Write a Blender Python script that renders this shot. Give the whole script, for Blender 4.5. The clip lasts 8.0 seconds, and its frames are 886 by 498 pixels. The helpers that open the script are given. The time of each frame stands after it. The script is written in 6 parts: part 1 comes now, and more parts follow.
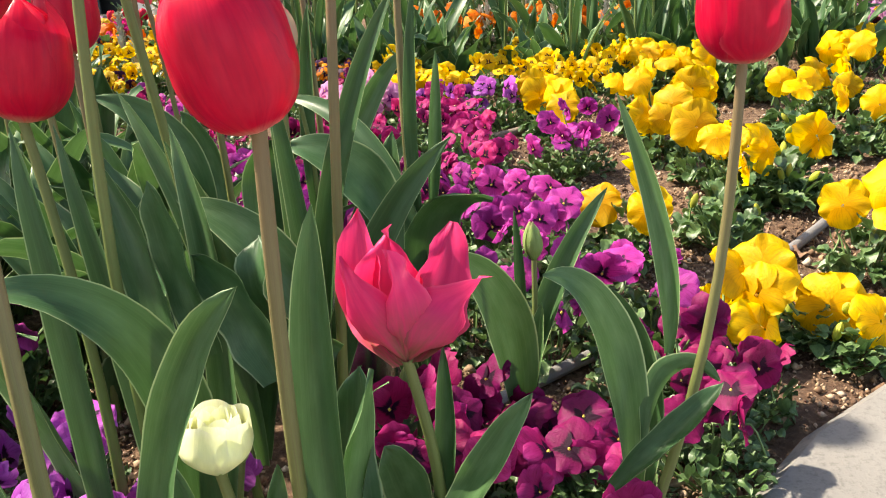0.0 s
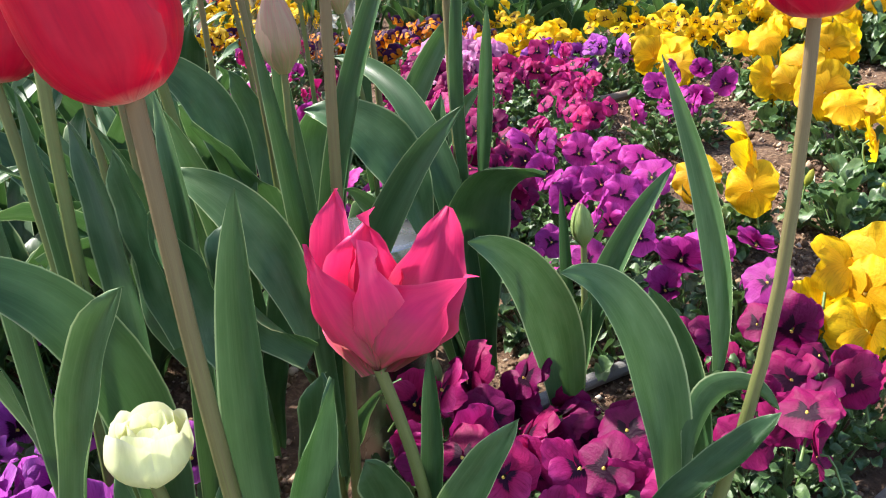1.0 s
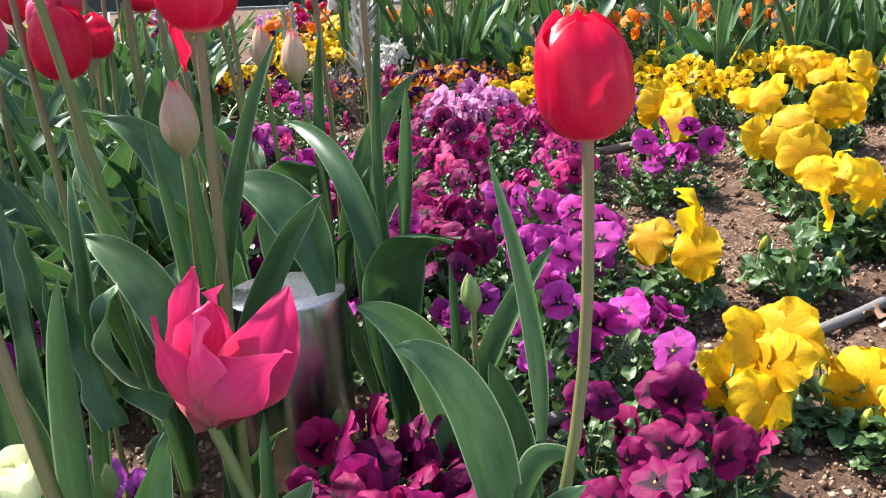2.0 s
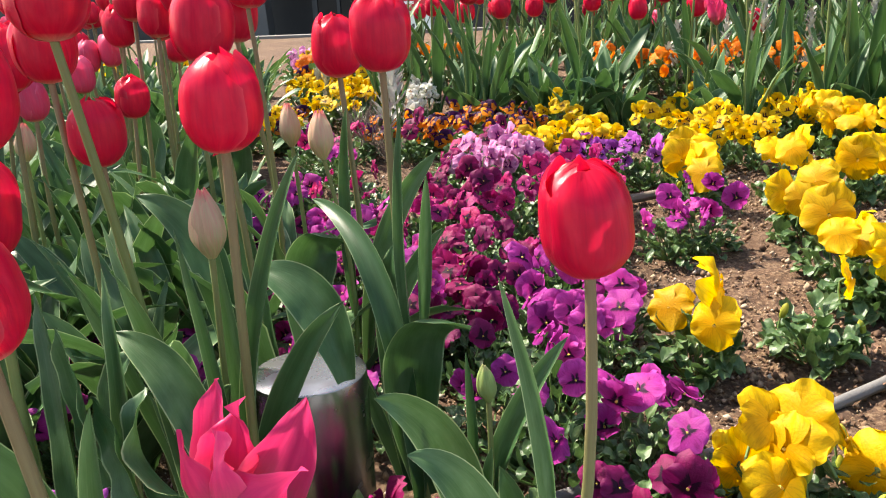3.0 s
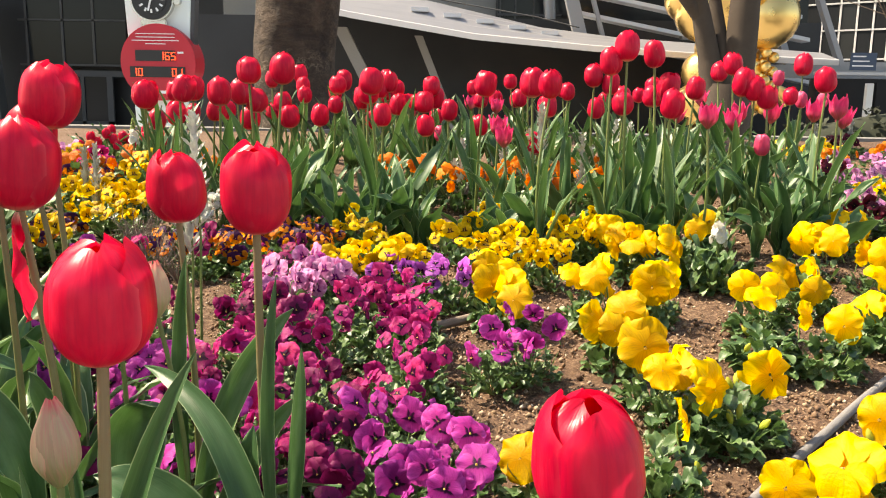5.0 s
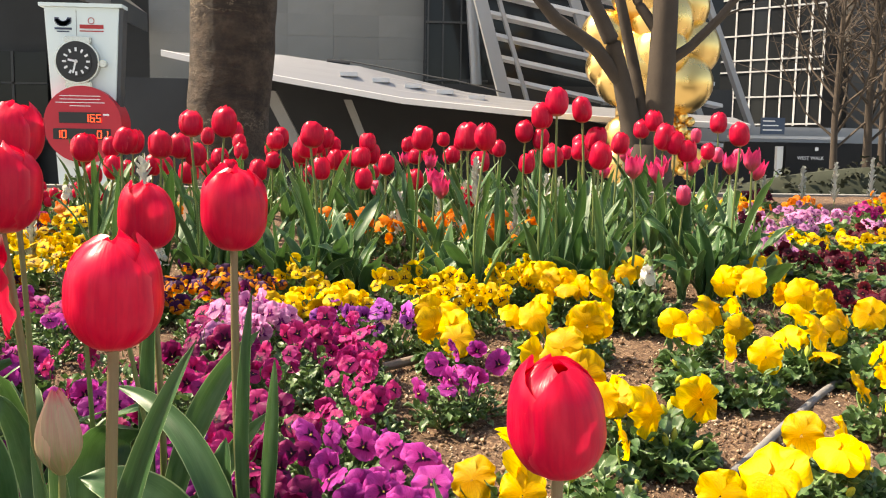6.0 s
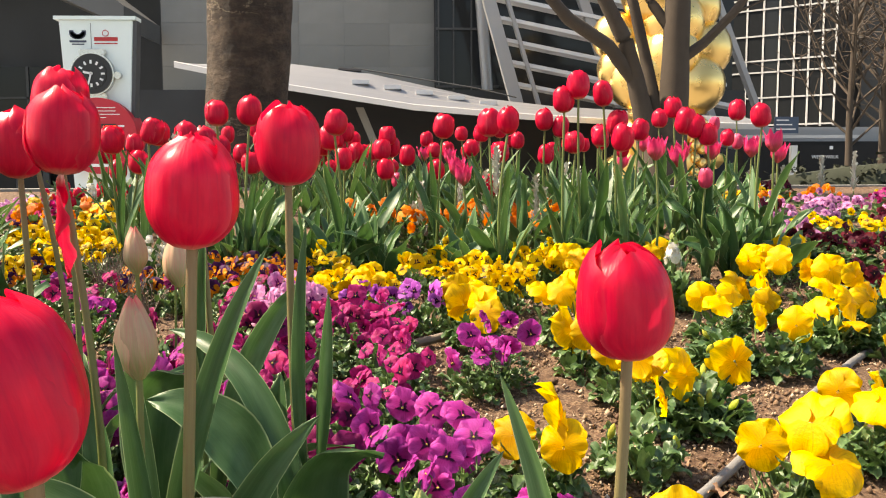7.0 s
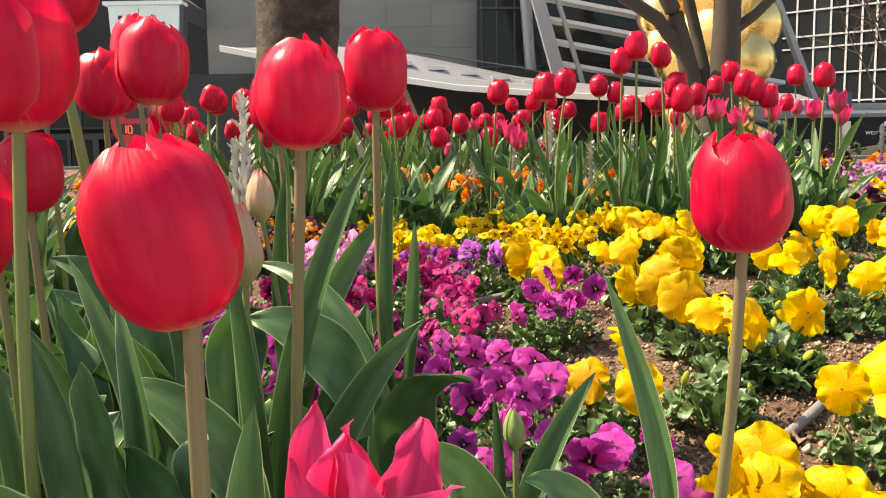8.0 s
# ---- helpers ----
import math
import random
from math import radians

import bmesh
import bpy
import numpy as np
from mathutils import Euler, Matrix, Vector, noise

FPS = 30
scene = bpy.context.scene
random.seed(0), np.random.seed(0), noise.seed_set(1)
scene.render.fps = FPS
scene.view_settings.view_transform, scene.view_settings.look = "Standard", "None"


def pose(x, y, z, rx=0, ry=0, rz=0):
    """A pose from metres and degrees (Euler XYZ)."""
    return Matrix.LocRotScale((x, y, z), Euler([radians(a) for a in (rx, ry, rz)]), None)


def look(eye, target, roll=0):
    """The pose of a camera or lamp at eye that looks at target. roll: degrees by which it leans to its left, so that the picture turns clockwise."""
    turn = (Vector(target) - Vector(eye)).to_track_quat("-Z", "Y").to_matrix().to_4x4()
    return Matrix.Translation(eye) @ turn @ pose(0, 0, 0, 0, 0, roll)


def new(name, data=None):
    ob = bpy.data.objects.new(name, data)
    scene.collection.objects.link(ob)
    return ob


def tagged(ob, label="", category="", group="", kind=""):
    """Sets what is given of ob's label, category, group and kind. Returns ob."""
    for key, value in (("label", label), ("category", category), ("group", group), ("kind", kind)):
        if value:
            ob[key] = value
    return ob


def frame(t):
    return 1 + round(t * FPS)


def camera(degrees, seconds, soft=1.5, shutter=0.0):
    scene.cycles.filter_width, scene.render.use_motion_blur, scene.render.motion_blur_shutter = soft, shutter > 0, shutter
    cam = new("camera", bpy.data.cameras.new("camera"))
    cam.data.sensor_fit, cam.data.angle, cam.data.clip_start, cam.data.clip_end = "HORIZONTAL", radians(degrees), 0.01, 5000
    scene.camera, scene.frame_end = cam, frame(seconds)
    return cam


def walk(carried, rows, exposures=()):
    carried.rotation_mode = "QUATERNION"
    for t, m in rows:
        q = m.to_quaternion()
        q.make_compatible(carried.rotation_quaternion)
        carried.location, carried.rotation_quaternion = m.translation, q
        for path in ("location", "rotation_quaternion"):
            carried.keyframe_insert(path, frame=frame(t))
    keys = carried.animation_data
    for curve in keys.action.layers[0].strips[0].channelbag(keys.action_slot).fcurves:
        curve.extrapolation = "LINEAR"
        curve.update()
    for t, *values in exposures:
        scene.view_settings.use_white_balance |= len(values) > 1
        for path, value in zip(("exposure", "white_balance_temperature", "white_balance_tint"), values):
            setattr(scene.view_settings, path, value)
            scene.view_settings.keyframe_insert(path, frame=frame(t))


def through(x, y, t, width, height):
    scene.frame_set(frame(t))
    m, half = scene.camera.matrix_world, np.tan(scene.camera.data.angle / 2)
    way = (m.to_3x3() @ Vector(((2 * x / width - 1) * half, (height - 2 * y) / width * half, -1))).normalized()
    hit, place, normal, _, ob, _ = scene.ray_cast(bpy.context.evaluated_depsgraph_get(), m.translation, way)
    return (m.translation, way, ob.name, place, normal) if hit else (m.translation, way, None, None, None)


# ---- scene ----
cam = camera(55.0, 8.0, 1.1)
PATH = [
    (0, (0.023, 0.005, 0.378), (-0.023, 1.917, -0.207), -2.7),
    (0.5, (0.056, 0.064, 0.365), (-0.169, 1.948, -0.267), -3.8),
    (1, (0.083, 0.077, 0.368), (-0.276, 1.931, -0.29), -3.5),
    (1.5, (0.134, 0.073, 0.384), (-0.332, 1.911, -0.253), -3.1),
    (1.7, (0.165, 0.071, 0.39), (-0.326, 1.91, -0.224), -2.9),
    (2.8, (0.235, 0.039, 0.451), (-0.335, 1.868, -0.123), -2.5),
    (3, (0.215, 0.063, 0.459), (-0.374, 1.892, -0.097), -2.8),
    (3.5, (0.169, 0.09, 0.477), (-0.377, 1.955, 0.004), -1.6),
    (4, (0.141, 0.118, 0.486), (-0.274, 2.032, 0.08), -0.5),
    (4.5, (0.131, 0.131, 0.499), (-0.092, 2.08, 0.107), 0.0),
    (5, (0.111, 0.124, 0.501), (0.078, 2.092, 0.146), 0.9),
    (5.2, (0.117, 0.11, 0.498), (0.12, 2.082, 0.167), 0.8),
    (6.3, (0.075, 0.064, 0.464), (0.225, 2.051, 0.286), 0.8),
    (6.5, (0.07, 0.061, 0.454), (0.216, 2.048, 0.282), 0.6),
    (7, (0.061, 0.054, 0.424), (0.16, 2.043, 0.234), -0.2),
    (7.5, (0.048, 0.053, 0.407), (0.089, 2.041, 0.187), -0.5),
    (8, (0.029, 0.051, 0.384), (0.027, 2.038, 0.154), -0.8),
]
walk(cam, [(t, look(eye, target, roll)) for t, eye, target, roll in PATH], ((0.0, 1.42, 7500, 10), (0.5, 1.42, 7000, 10), (1.0, 1.42, 6400, 11), (1.7, 1.42, 6200, 12), (2.8, 1.42, 6900, 10), (3.5, 1.42, 7600, 10), (4.5, 1.45, 8200, 10), (5.2, 1.44, 8200, 10), (6.3, 1.40, 8200, 10), (8.0, 1.38, 8300, 10)))

# ---------------- world, sun ----------------
world = bpy.data.worlds.new("sky")
scene.world = world
world.use_nodes = True
wn = world.node_tree
sky = wn.nodes.new("ShaderNodeTexSky")
sky.sky_type = "NISHITA"
sky.sun_disc = False
SUN_EL, SUN_AZ = 51.0, -74.0          # degrees; azimuth from +y towards +x
sky.sun_elevation = radians(SUN_EL)
sky.sun_rotation = radians(SUN_AZ)
sky.air_density, sky.dust_density = 1.0, 2.0
wn.nodes["Background"].inputs["Strength"].default_value = 0.128
wn.links.new(sky.outputs[0], wn.nodes["Background"].inputs["Color"])
sun = new("sun", bpy.data.lights.new("sun", "SUN"))
sun.data.energy, sun.data.angle, sun.data.color = 4.6, radians(1.5), (1.0, 0.94, 0.86)
sx = math.sin(radians(SUN_AZ)) * math.cos(radians(SUN_EL))
sy = math.cos(radians(SUN_AZ)) * math.cos(radians(SUN_EL))
sun.matrix_world = look((0, 0, 20), (-sx, -sy, 20 - math.sin(radians(SUN_EL))))

# ---------------- materials ----------------
MATS = {}


def material(name, base, rough=0.5, metal=0.0):
    m = bpy.data.materials.new(name)
    m.use_nodes = True
    b = m.node_tree.nodes["Principled BSDF"]
    b.inputs["Base Color"].default_value = (*base, 1)
    b.inputs["Roughness"].default_value = rough
    b.inputs["Metallic"].default_value = metal
    MATS[name] = m
    return m, m.node_tree.nodes, m.node_tree.links, b


def ramp(nodes, links, src, stops):
    r = nodes.new("ShaderNodeValToRGB")
    while len(r.color_ramp.elements) < len(stops):
        r.color_ramp.elements.new(0.5)
    for e, (p, c) in zip(r.color_ramp.elements, stops):
        e.position, e.color = p, (*c, 1)
    links.new(src, r.inputs[0])
    return r.outputs[0]


def mix(nodes, links, a, b, fac, mode="MIX"):
    n = nodes.new("ShaderNodeMix")
    n.data_type, n.blend_type = "RGBA", mode
    for sock, v in ((n.inputs[0], fac), (n.inputs[6], a), (n.inputs[7], b)):
        if isinstance(v, bpy.types.NodeSocket):
            links.new(v, sock)
        else:
            sock.default_value = (*v, 1) if isinstance(v, tuple) else v
    return n.outputs[2]


def noise_tex(nodes, links, scale, detail=4.0, vec=None, stretch=None, rough=0.55):
    t = nodes.new("ShaderNodeTexNoise")
    t.inputs["Scale"].default_value = scale
    t.inputs["Detail"].default_value = detail
    t.inputs["Roughness"].default_value = rough
    if vec is None:
        vec = nodes.new("ShaderNodeTexCoord").outputs["Object"]
    if stretch:
        mp = nodes.new("ShaderNodeMapping")
        mp.inputs["Scale"].default_value = stretch
        links.new(vec, mp.inputs[0])
        vec = mp.outputs[0]
    links.new(vec, t.inputs["Vector"])
    return t.outputs["Fac"]


def bump(nodes, links, b, height, strength, dist):
    n = nodes.new("ShaderNodeBump")
    n.inputs["Strength"].default_value = strength
    n.inputs["Distance"].default_value = dist
    links.new(height, n.inputs["Height"])
    links.new(n.outputs[0], b.inputs["Normal"])


def add_translucent(m, colour, amount):
    """Thin plant tissue: part of the light passes through."""
    nodes, links = m.node_tree.nodes, m.node_tree.links
    b, out = nodes["Principled BSDF"], nodes["Material Output"]
    t = nodes.new("ShaderNodeBsdfTranslucent")
    if isinstance(colour, bpy.types.NodeSocket):
        links.new(colour, t.inputs[0])
    else:
        t.inputs[0].default_value = (*colour, 1)
    s = nodes.new("ShaderNodeMixShader")
    s.inputs[0].default_value = amount
    links.new(b.outputs[0], s.inputs[1])
    links.new(t.outputs[0], s.inputs[2])
    links.new(s.outputs[0], out.inputs[0])


def petal_material(name, low, mid, edge, streak, rough=0.42, through=0.3, spread=None):
    """A tulip petal: base tint, body, rim with a painted highlight, and fine lengthwise streaks."""
    m, n, l, b = material(name, mid, rough)
    uv = n.new("ShaderNodeUVMap").outputs[0]
    sep = n.new("ShaderNodeSeparateXYZ")
    l.new(uv, sep.inputs[0])
    body = ramp(n, l, sep.outputs[1], [(0.0, low), (0.06 if spread is None else 0.45 * spread, tuple(0.5 * a + 0.5 * c for a, c in zip(low, mid))), (0.14 if spread is None else spread, mid), (0.85, mid), (1.0, edge)])
    st = noise_tex(n, l, 26.0, 3.0, uv, (1.0, 0.07, 1.0))
    col = mix(n, l, body, streak, ramp(n, l, st, [(0.42, (0, 0, 0)), (0.75, (0.7, 0.7, 0.7))]))
    broad = noise_tex(n, l, 5.0, 3.0, uv, (1.4, 0.45, 1.0))
    pale = tuple(min(1.0, 1.12 * c + 0.02) for c in mid)
    col = mix(n, l, col, pale, ramp(n, l, broad, [(0.45, (0, 0, 0)), (0.72, (0.75, 0.75, 0.75))]))
    rim = n.new("ShaderNodeMath")
    rim.operation = "PINGPONG"
    rim.inputs[1].default_value = 0.5
    l.new(sep.outputs[0], rim.inputs[0])
    # Side edges are mixed paler, a painted highlight where the rim catches light.
    thin = tuple(min(1.0, 0.80 * c + 0.16) for c in edge)
    col = mix(n, l, col, thin, ramp(n, l, rim.outputs[0], [(0.0, (0.36, 0.36, 0.36)), (0.035, (0.12, 0.12, 0.12)), (0.09, (0, 0, 0))]))
    oi = n.new("ShaderNodeObjectInfo").outputs["Random"]
    hsv = n.new("ShaderNodeHueSaturation")
    mr = n.new("ShaderNodeMapRange")
    l.new(oi, mr.inputs[0])
    mr.inputs[3].default_value, mr.inputs[4].default_value = 0.86, 1.12
    l.new(mr.outputs[0], hsv.inputs["Value"])
    l.new(col, hsv.inputs["Color"])
    l.new(hsv.outputs[0], b.inputs["Base Color"])
    bump(n, l, b, noise_tex(n, l, 13.0, 4.0, uv, (1.0, 0.16, 1.0)), 0.16, 0.003)
    b.inputs["Specular IOR Level"].default_value = 0.28
    add_translucent(m, hsv.outputs[0], through)
    return m


petal_material("tulip_red", (0.75, 0.62, 0.45), (0.70, 0.004, 0.048), (0.80, 0.008, 0.040), (0.54, 0.003, 0.046), 0.32, 0.36)
petal_material("tulip_pink", (0.15, 0.15, 0.05), (0.80, 0.035, 0.17), (0.85, 0.05, 0.19), (0.70, 0.03, 0.16), spread=0.62)
petal_material("tulip_rose", (0.62, 0.55, 0.30), (0.74, 0.05, 0.14), (0.80, 0.16, 0.30), (0.66, 0.12, 0.22))
petal_material("tulip_white", (0.50, 0.60, 0.22), (0.84, 0.86, 0.56), (0.90, 0.90, 0.72), (0.80, 0.83, 0.52))
petal_material("bud_blush", (0.30, 0.40, 0.13), (0.56, 0.43, 0.27), (0.80, 0.08, 0.13), (0.70, 0.27, 0.26), spread=0.55)
petal_material("bud_green", (0.16, 0.27, 0.07), (0.26, 0.36, 0.12), (0.50, 0.42, 0.22), (0.20, 0.30, 0.08))


def leaf_material(name, a, b2, vein, edge, rough=0.44, through=0.19, mass=False):
    m, n, l, b = material(name, a, rough)
    uv = n.new("ShaderNodeUVMap").outputs[0]
    sep = n.new("ShaderNodeSeparateXYZ")
    l.new(uv, sep.inputs[0])
    patch = noise_tex(n, l, 3.0, 4.0, uv, (1.2, 1.6, 1.0))
    col = mix(n, l, a, b2, ramp(n, l, patch, [(0.35, (0, 0, 0)), (0.7, (1, 1, 1))]))
    veins = noise_tex(n, l, 34.0, 2.0, uv, (1.0, 0.025, 1.0))
    col = mix(n, l, col, vein, ramp(n, l, veins, [(0.46, (0, 0, 0)), (0.75, (0.28, 0.28, 0.28))]))
    rim = n.new("ShaderNodeMath")
    rim.operation = "PINGPONG"
    rim.inputs[1].default_value = 0.5
    l.new(sep.outputs[0], rim.inputs[0])
    col = mix(n, l, col, edge, ramp(n, l, rim.outputs[0], [(0.0, (0.9, 0.9, 0.9)), (0.022, (0.5, 0.5, 0.5)), (0.036, (0, 0, 0))]))
    oi = n.new("ShaderNodeNewGeometry").outputs["Random Per Island"] if mass else n.new("ShaderNodeObjectInfo").outputs["Random"]
    hsv = n.new("ShaderNodeHueSaturation")
    mr = n.new("ShaderNodeMapRange")
    l.new(oi, mr.inputs[0])
    mr.inputs[3].default_value, mr.inputs[4].default_value = 0.72, 1.30
    hr = n.new("ShaderNodeMapRange")
    l.new(oi, hr.inputs[0])
    hr.inputs[3].default_value, hr.inputs[4].default_value = 0.505, 0.475
    l.new(hr.outputs[0], hsv.inputs["Hue"])
    l.new(mr.outputs[0], hsv.inputs["Value"])
    l.new(col, hsv.inputs["Color"])
    l.new(hsv.outputs[0], b.inputs["Base Color"])
    bump(n, l, b, veins, 0.12, 0.002)
    b.inputs["Specular IOR Level"].default_value = 0.40
    add_translucent(m, mix(n, l, hsv.outputs[0], (0.12, 0.28, 0.03), 0.32), through)
    return m


TULIP_GREEN = (0.032, 0.096, 0.030), (0.070, 0.156, 0.064), (0.096, 0.190, 0.076), (0.42, 0.54, 0.28)
leaf_material("tulip_leaf", *TULIP_GREEN)
leaf_material("tulip_leaf_mass", *TULIP_GREEN, mass=True)
leaf_material("viola_leaf", (0.044, 0.104, 0.032), (0.094, 0.172, 0.066), (0.130, 0.220, 0.105), (0.14, 0.21, 0.10), 0.40, 0.18, True)
leaf_material("grey_leaf", (0.42, 0.42, 0.37), (0.54, 0.53, 0.48), (0.60, 0.59, 0.54), (0.6, 0.6, 0.55), 0.8, 0.1)


def stem_material(name, low, high):
    m, n, l, b = material(name, low, 0.45)
    uv = n.new("ShaderNodeUVMap").outputs[0]
    sep = n.new("ShaderNodeSeparateXYZ")
    l.new(uv, sep.inputs[0])
    col = ramp(n, l, sep.outputs[1], [(0.40, low), (0.97, high)])
    col = mix(n, l, col, tuple(0.65 * c for c in high), noise_tex(n, l, 40.0, 4.0, uv, (1.0, 0.2, 1.0)), "MIX")
    l.new(col, b.inputs["Base Color"])
    b.inputs["Specular IOR Level"].default_value = 0.25
    bump(n, l, b, noise_tex(n, l, 60.0, 3.0, uv, (1.0, 0.15, 1.0)), 0.2, 0.001)
    return m


stem_material("stem_brown", (0.185, 0.270, 0.062), (0.250, 0.180, 0.098))
stem_material("stem_green", (0.150, 0.245, 0.060), (0.200, 0.225, 0.080))
material("stalk", (0.11, 0.19, 0.05), 0.5)


def flower_material(name, col, tip, blotch=None, reach=0.45, rough=0.55, through=0.42):
    """Viola and pansy petals: body to rim, with an optional dark face near the throat."""
    m, n, l, b = material(name, col, rough)
    uv = n.new("ShaderNodeUVMap").outputs[0]
    sep = n.new("ShaderNodeSeparateXYZ")
    l.new(uv, sep.inputs[0])
    c = ramp(n, l, sep.outputs[1], [(0.2, col), (1.0, tip)])
    st = noise_tex(n, l, 18.0, 2.0, uv, (1.0, 0.12, 1.0))
    c = mix(n, l, c, tuple(0.66 * v for v in col), ramp(n, l, st, [(0.48, (0, 0, 0)), (0.75, (0.8, 0.8, 0.8))]))
    if blotch:
        w = n.new("ShaderNodeMath")
        w.operation = "MULTIPLY_ADD"
        w.inputs[1].default_value = 0.34
        l.new(st, w.inputs[0])
        l.new(sep.outputs[1], w.inputs[2])
        c = mix(n, l, blotch, c, ramp(n, l, w.outputs[0], [(reach, (0, 0, 0)), (reach + 0.10, (1, 1, 1))]))
    oi = n.new("ShaderNodeObjectInfo").outputs["Random"]
    hsv = n.new("ShaderNodeHueSaturation")
    for sock, lo, hi in (("Value", 0.74, 1.24), ("Hue", 0.498 if col[0] > 2 * col[2] + 0.2 else 0.485, 0.510)):
        mr = n.new("ShaderNodeMapRange")
        l.new(oi, mr.inputs[0])
        mr.inputs[3].default_value, mr.inputs[4].default_value = lo, hi
        l.new(mr.outputs[0], hsv.inputs[sock])
    l.new(c, hsv.inputs["Color"])
    l.new(hsv.outputs[0], b.inputs["Base Color"])
    bump(n, l, b, noise_tex(n, l, 12.0, 3.0, uv), 0.25, 0.003)
    b.inputs["Specular IOR Level"].default_value = 0.25
    add_translucent(m, hsv.outputs[0], through)
    return m


DARK = (0.035, 0.004, 0.035)
# kind: upper petals, lower petals
flower_material("magenta_up", (0.42, 0.020, 0.25), (0.54, 0.060, 0.40))
flower_material("magenta_low", (0.46, 0.022, 0.27), (0.60, 0.075, 0.45), DARK, 0.29)
flower_material("cerise_up", (0.42, 0.008, 0.115), (0.52, 0.022, 0.19))
flower_material("cerise_low", (0.46, 0.010, 0.14), (0.58, 0.045, 0.26), DARK, 0.33)
flower_material("burgundy_up", (0.215, 0.004, 0.072), (0.30, 0.009, 0.11))
flower_material("burgundy_low", (0.21, 0.004, 0.072), (0.29, 0.010, 0.12), (0.03, 0.002, 0.02), 0.42)
flower_material("maroon_up", (0.10, 0.003, 0.012), (0.14, 0.004, 0.018))
flower_material("maroon_low", (0.10, 0.003, 0.012), (0.14, 0.004, 0.018), (0.02, 0.001, 0.006), 0.5)
flower_material("violet_up", (0.40, 0.055, 0.42), (0.50, 0.11, 0.53))
flower_material("violet_low", (0.42, 0.06, 0.44), (0.54, 0.15, 0.58), DARK, 0.40)
flower_material("lilac_up", (0.64, 0.20, 0.46), (0.74, 0.34, 0.60))
flower_material("lilac_low", (0.66, 0.22, 0.46), (0.76, 0.42, 0.62), (0.18, 0.01, 0.16), 0.34)
flower_material("yellow_up", (0.80, 0.47, 0.003), (0.86, 0.56, 0.005))
flower_material("yellow_low", (0.80, 0.43, 0.003), (0.86, 0.55, 0.005))
flower_material("gold_up", (0.80, 0.48, 0.003), (0.86, 0.57, 0.005))
flower_material("gold_low", (0.82, 0.50, 0.003), (0.86, 0.57, 0.006), (0.05, 0.012, 0.01), 0.30)
flower_material("orange_up", (0.05, 0.004, 0.05), (0.07, 0.008, 0.08))
flower_material("orange_low", (0.86, 0.22, 0.008), (0.88, 0.27, 0.012), (0.05, 0.004, 0.04), 0.36)
flower_material("tangerine_up", (0.86, 0.20, 0.008), (0.88, 0.25, 0.012))
flower_material("tangerine_low", (0.86, 0.20, 0.008), (0.88, 0.25, 0.012))
flower_material("white_up", (0.78, 0.76, 0.70), (0.84, 0.82, 0.78))
flower_material("white_low", (0.78, 0.76, 0.62), (0.84, 0.82, 0.78))
flower_material("lime_up", (0.34, 0.46, 0.12), (0.44, 0.54, 0.20))
flower_material("lime_low", (0.34, 0.46, 0.12), (0.44, 0.54, 0.20))
flower_material("bud_up", (0.46, 0.52, 0.07), (0.66, 0.62, 0.10))
material("eye", (0.85, 0.60, 0.12), 0.6)


def soil_material():
    m, n, l, b = material("soil", (0.07, 0.035, 0.022), 0.95)
    co = n.new("ShaderNodeTexCoord").outputs["Object"]
    big = noise_tex(n, l, 5.0, 6.0, co)
    fine = noise_tex(n, l, 140.0, 6.0, co, None, 0.7)
    c = ramp(n, l, fine, [(0.32, (0.034, 0.018, 0.010)), (0.50, (0.115, 0.062, 0.034)), (0.66, (0.31, 0.21, 0.125))])
    c = mix(n, l, c, (0.090, 0.048, 0.027), ramp(n, l, big, [(0.4, (0, 0, 0)), (0.65, (0.7, 0.7, 0.7))]))
    l.new(c, b.inputs["Base Color"])
    bump(n, l, b, fine, 0.9, 0.006)


soil_material()


def pebble_material(name, stops):
    m, n, l, b = material(name, stops[0][1], 0.9)
    g = n.new("ShaderNodeNewGeometry").outputs["Random Per Island"]
    c = ramp(n, l, g, stops)
    f = noise_tex(n, l, 400.0, 3.0)
    c = mix(n, l, c, (0.05, 0.03, 0.02), ramp(n, l, f, [(0.4, (0, 0, 0)), (0.8, (0.6, 0.6, 0.6))]))
    l.new(c, b.inputs["Base Color"])


pebble_material("pebbles", [(0.0, (0.09, 0.047, 0.026)), (0.3, (0.17, 0.099, 0.055)), (0.65, (0.34, 0.23, 0.135)), (0.92, (0.48, 0.36, 0.25)), (1.0, (0.58, 0.50, 0.40))])


def stone_material(name, a, b2, scale, rough=0.85, speck=0.5):
    m, n, l, b = material(name, a, rough)
    co = n.new("ShaderNodeTexCoord").outputs["Object"]
    c = mix(n, l, a, b2, noise_tex(n, l, scale, 6.0, co))
    s = noise_tex(n, l, scale * 30, 3.0, co, None, 0.7)
    c = mix(n, l, c, tuple(0.35 * v for v in a), ramp(n, l, s, [(0.5, (0, 0, 0)), (0.7, (speck, speck, speck))]))
    l.new(c, b.inputs["Base Color"])
    bump(n, l, b, s, 0.4, 0.003)


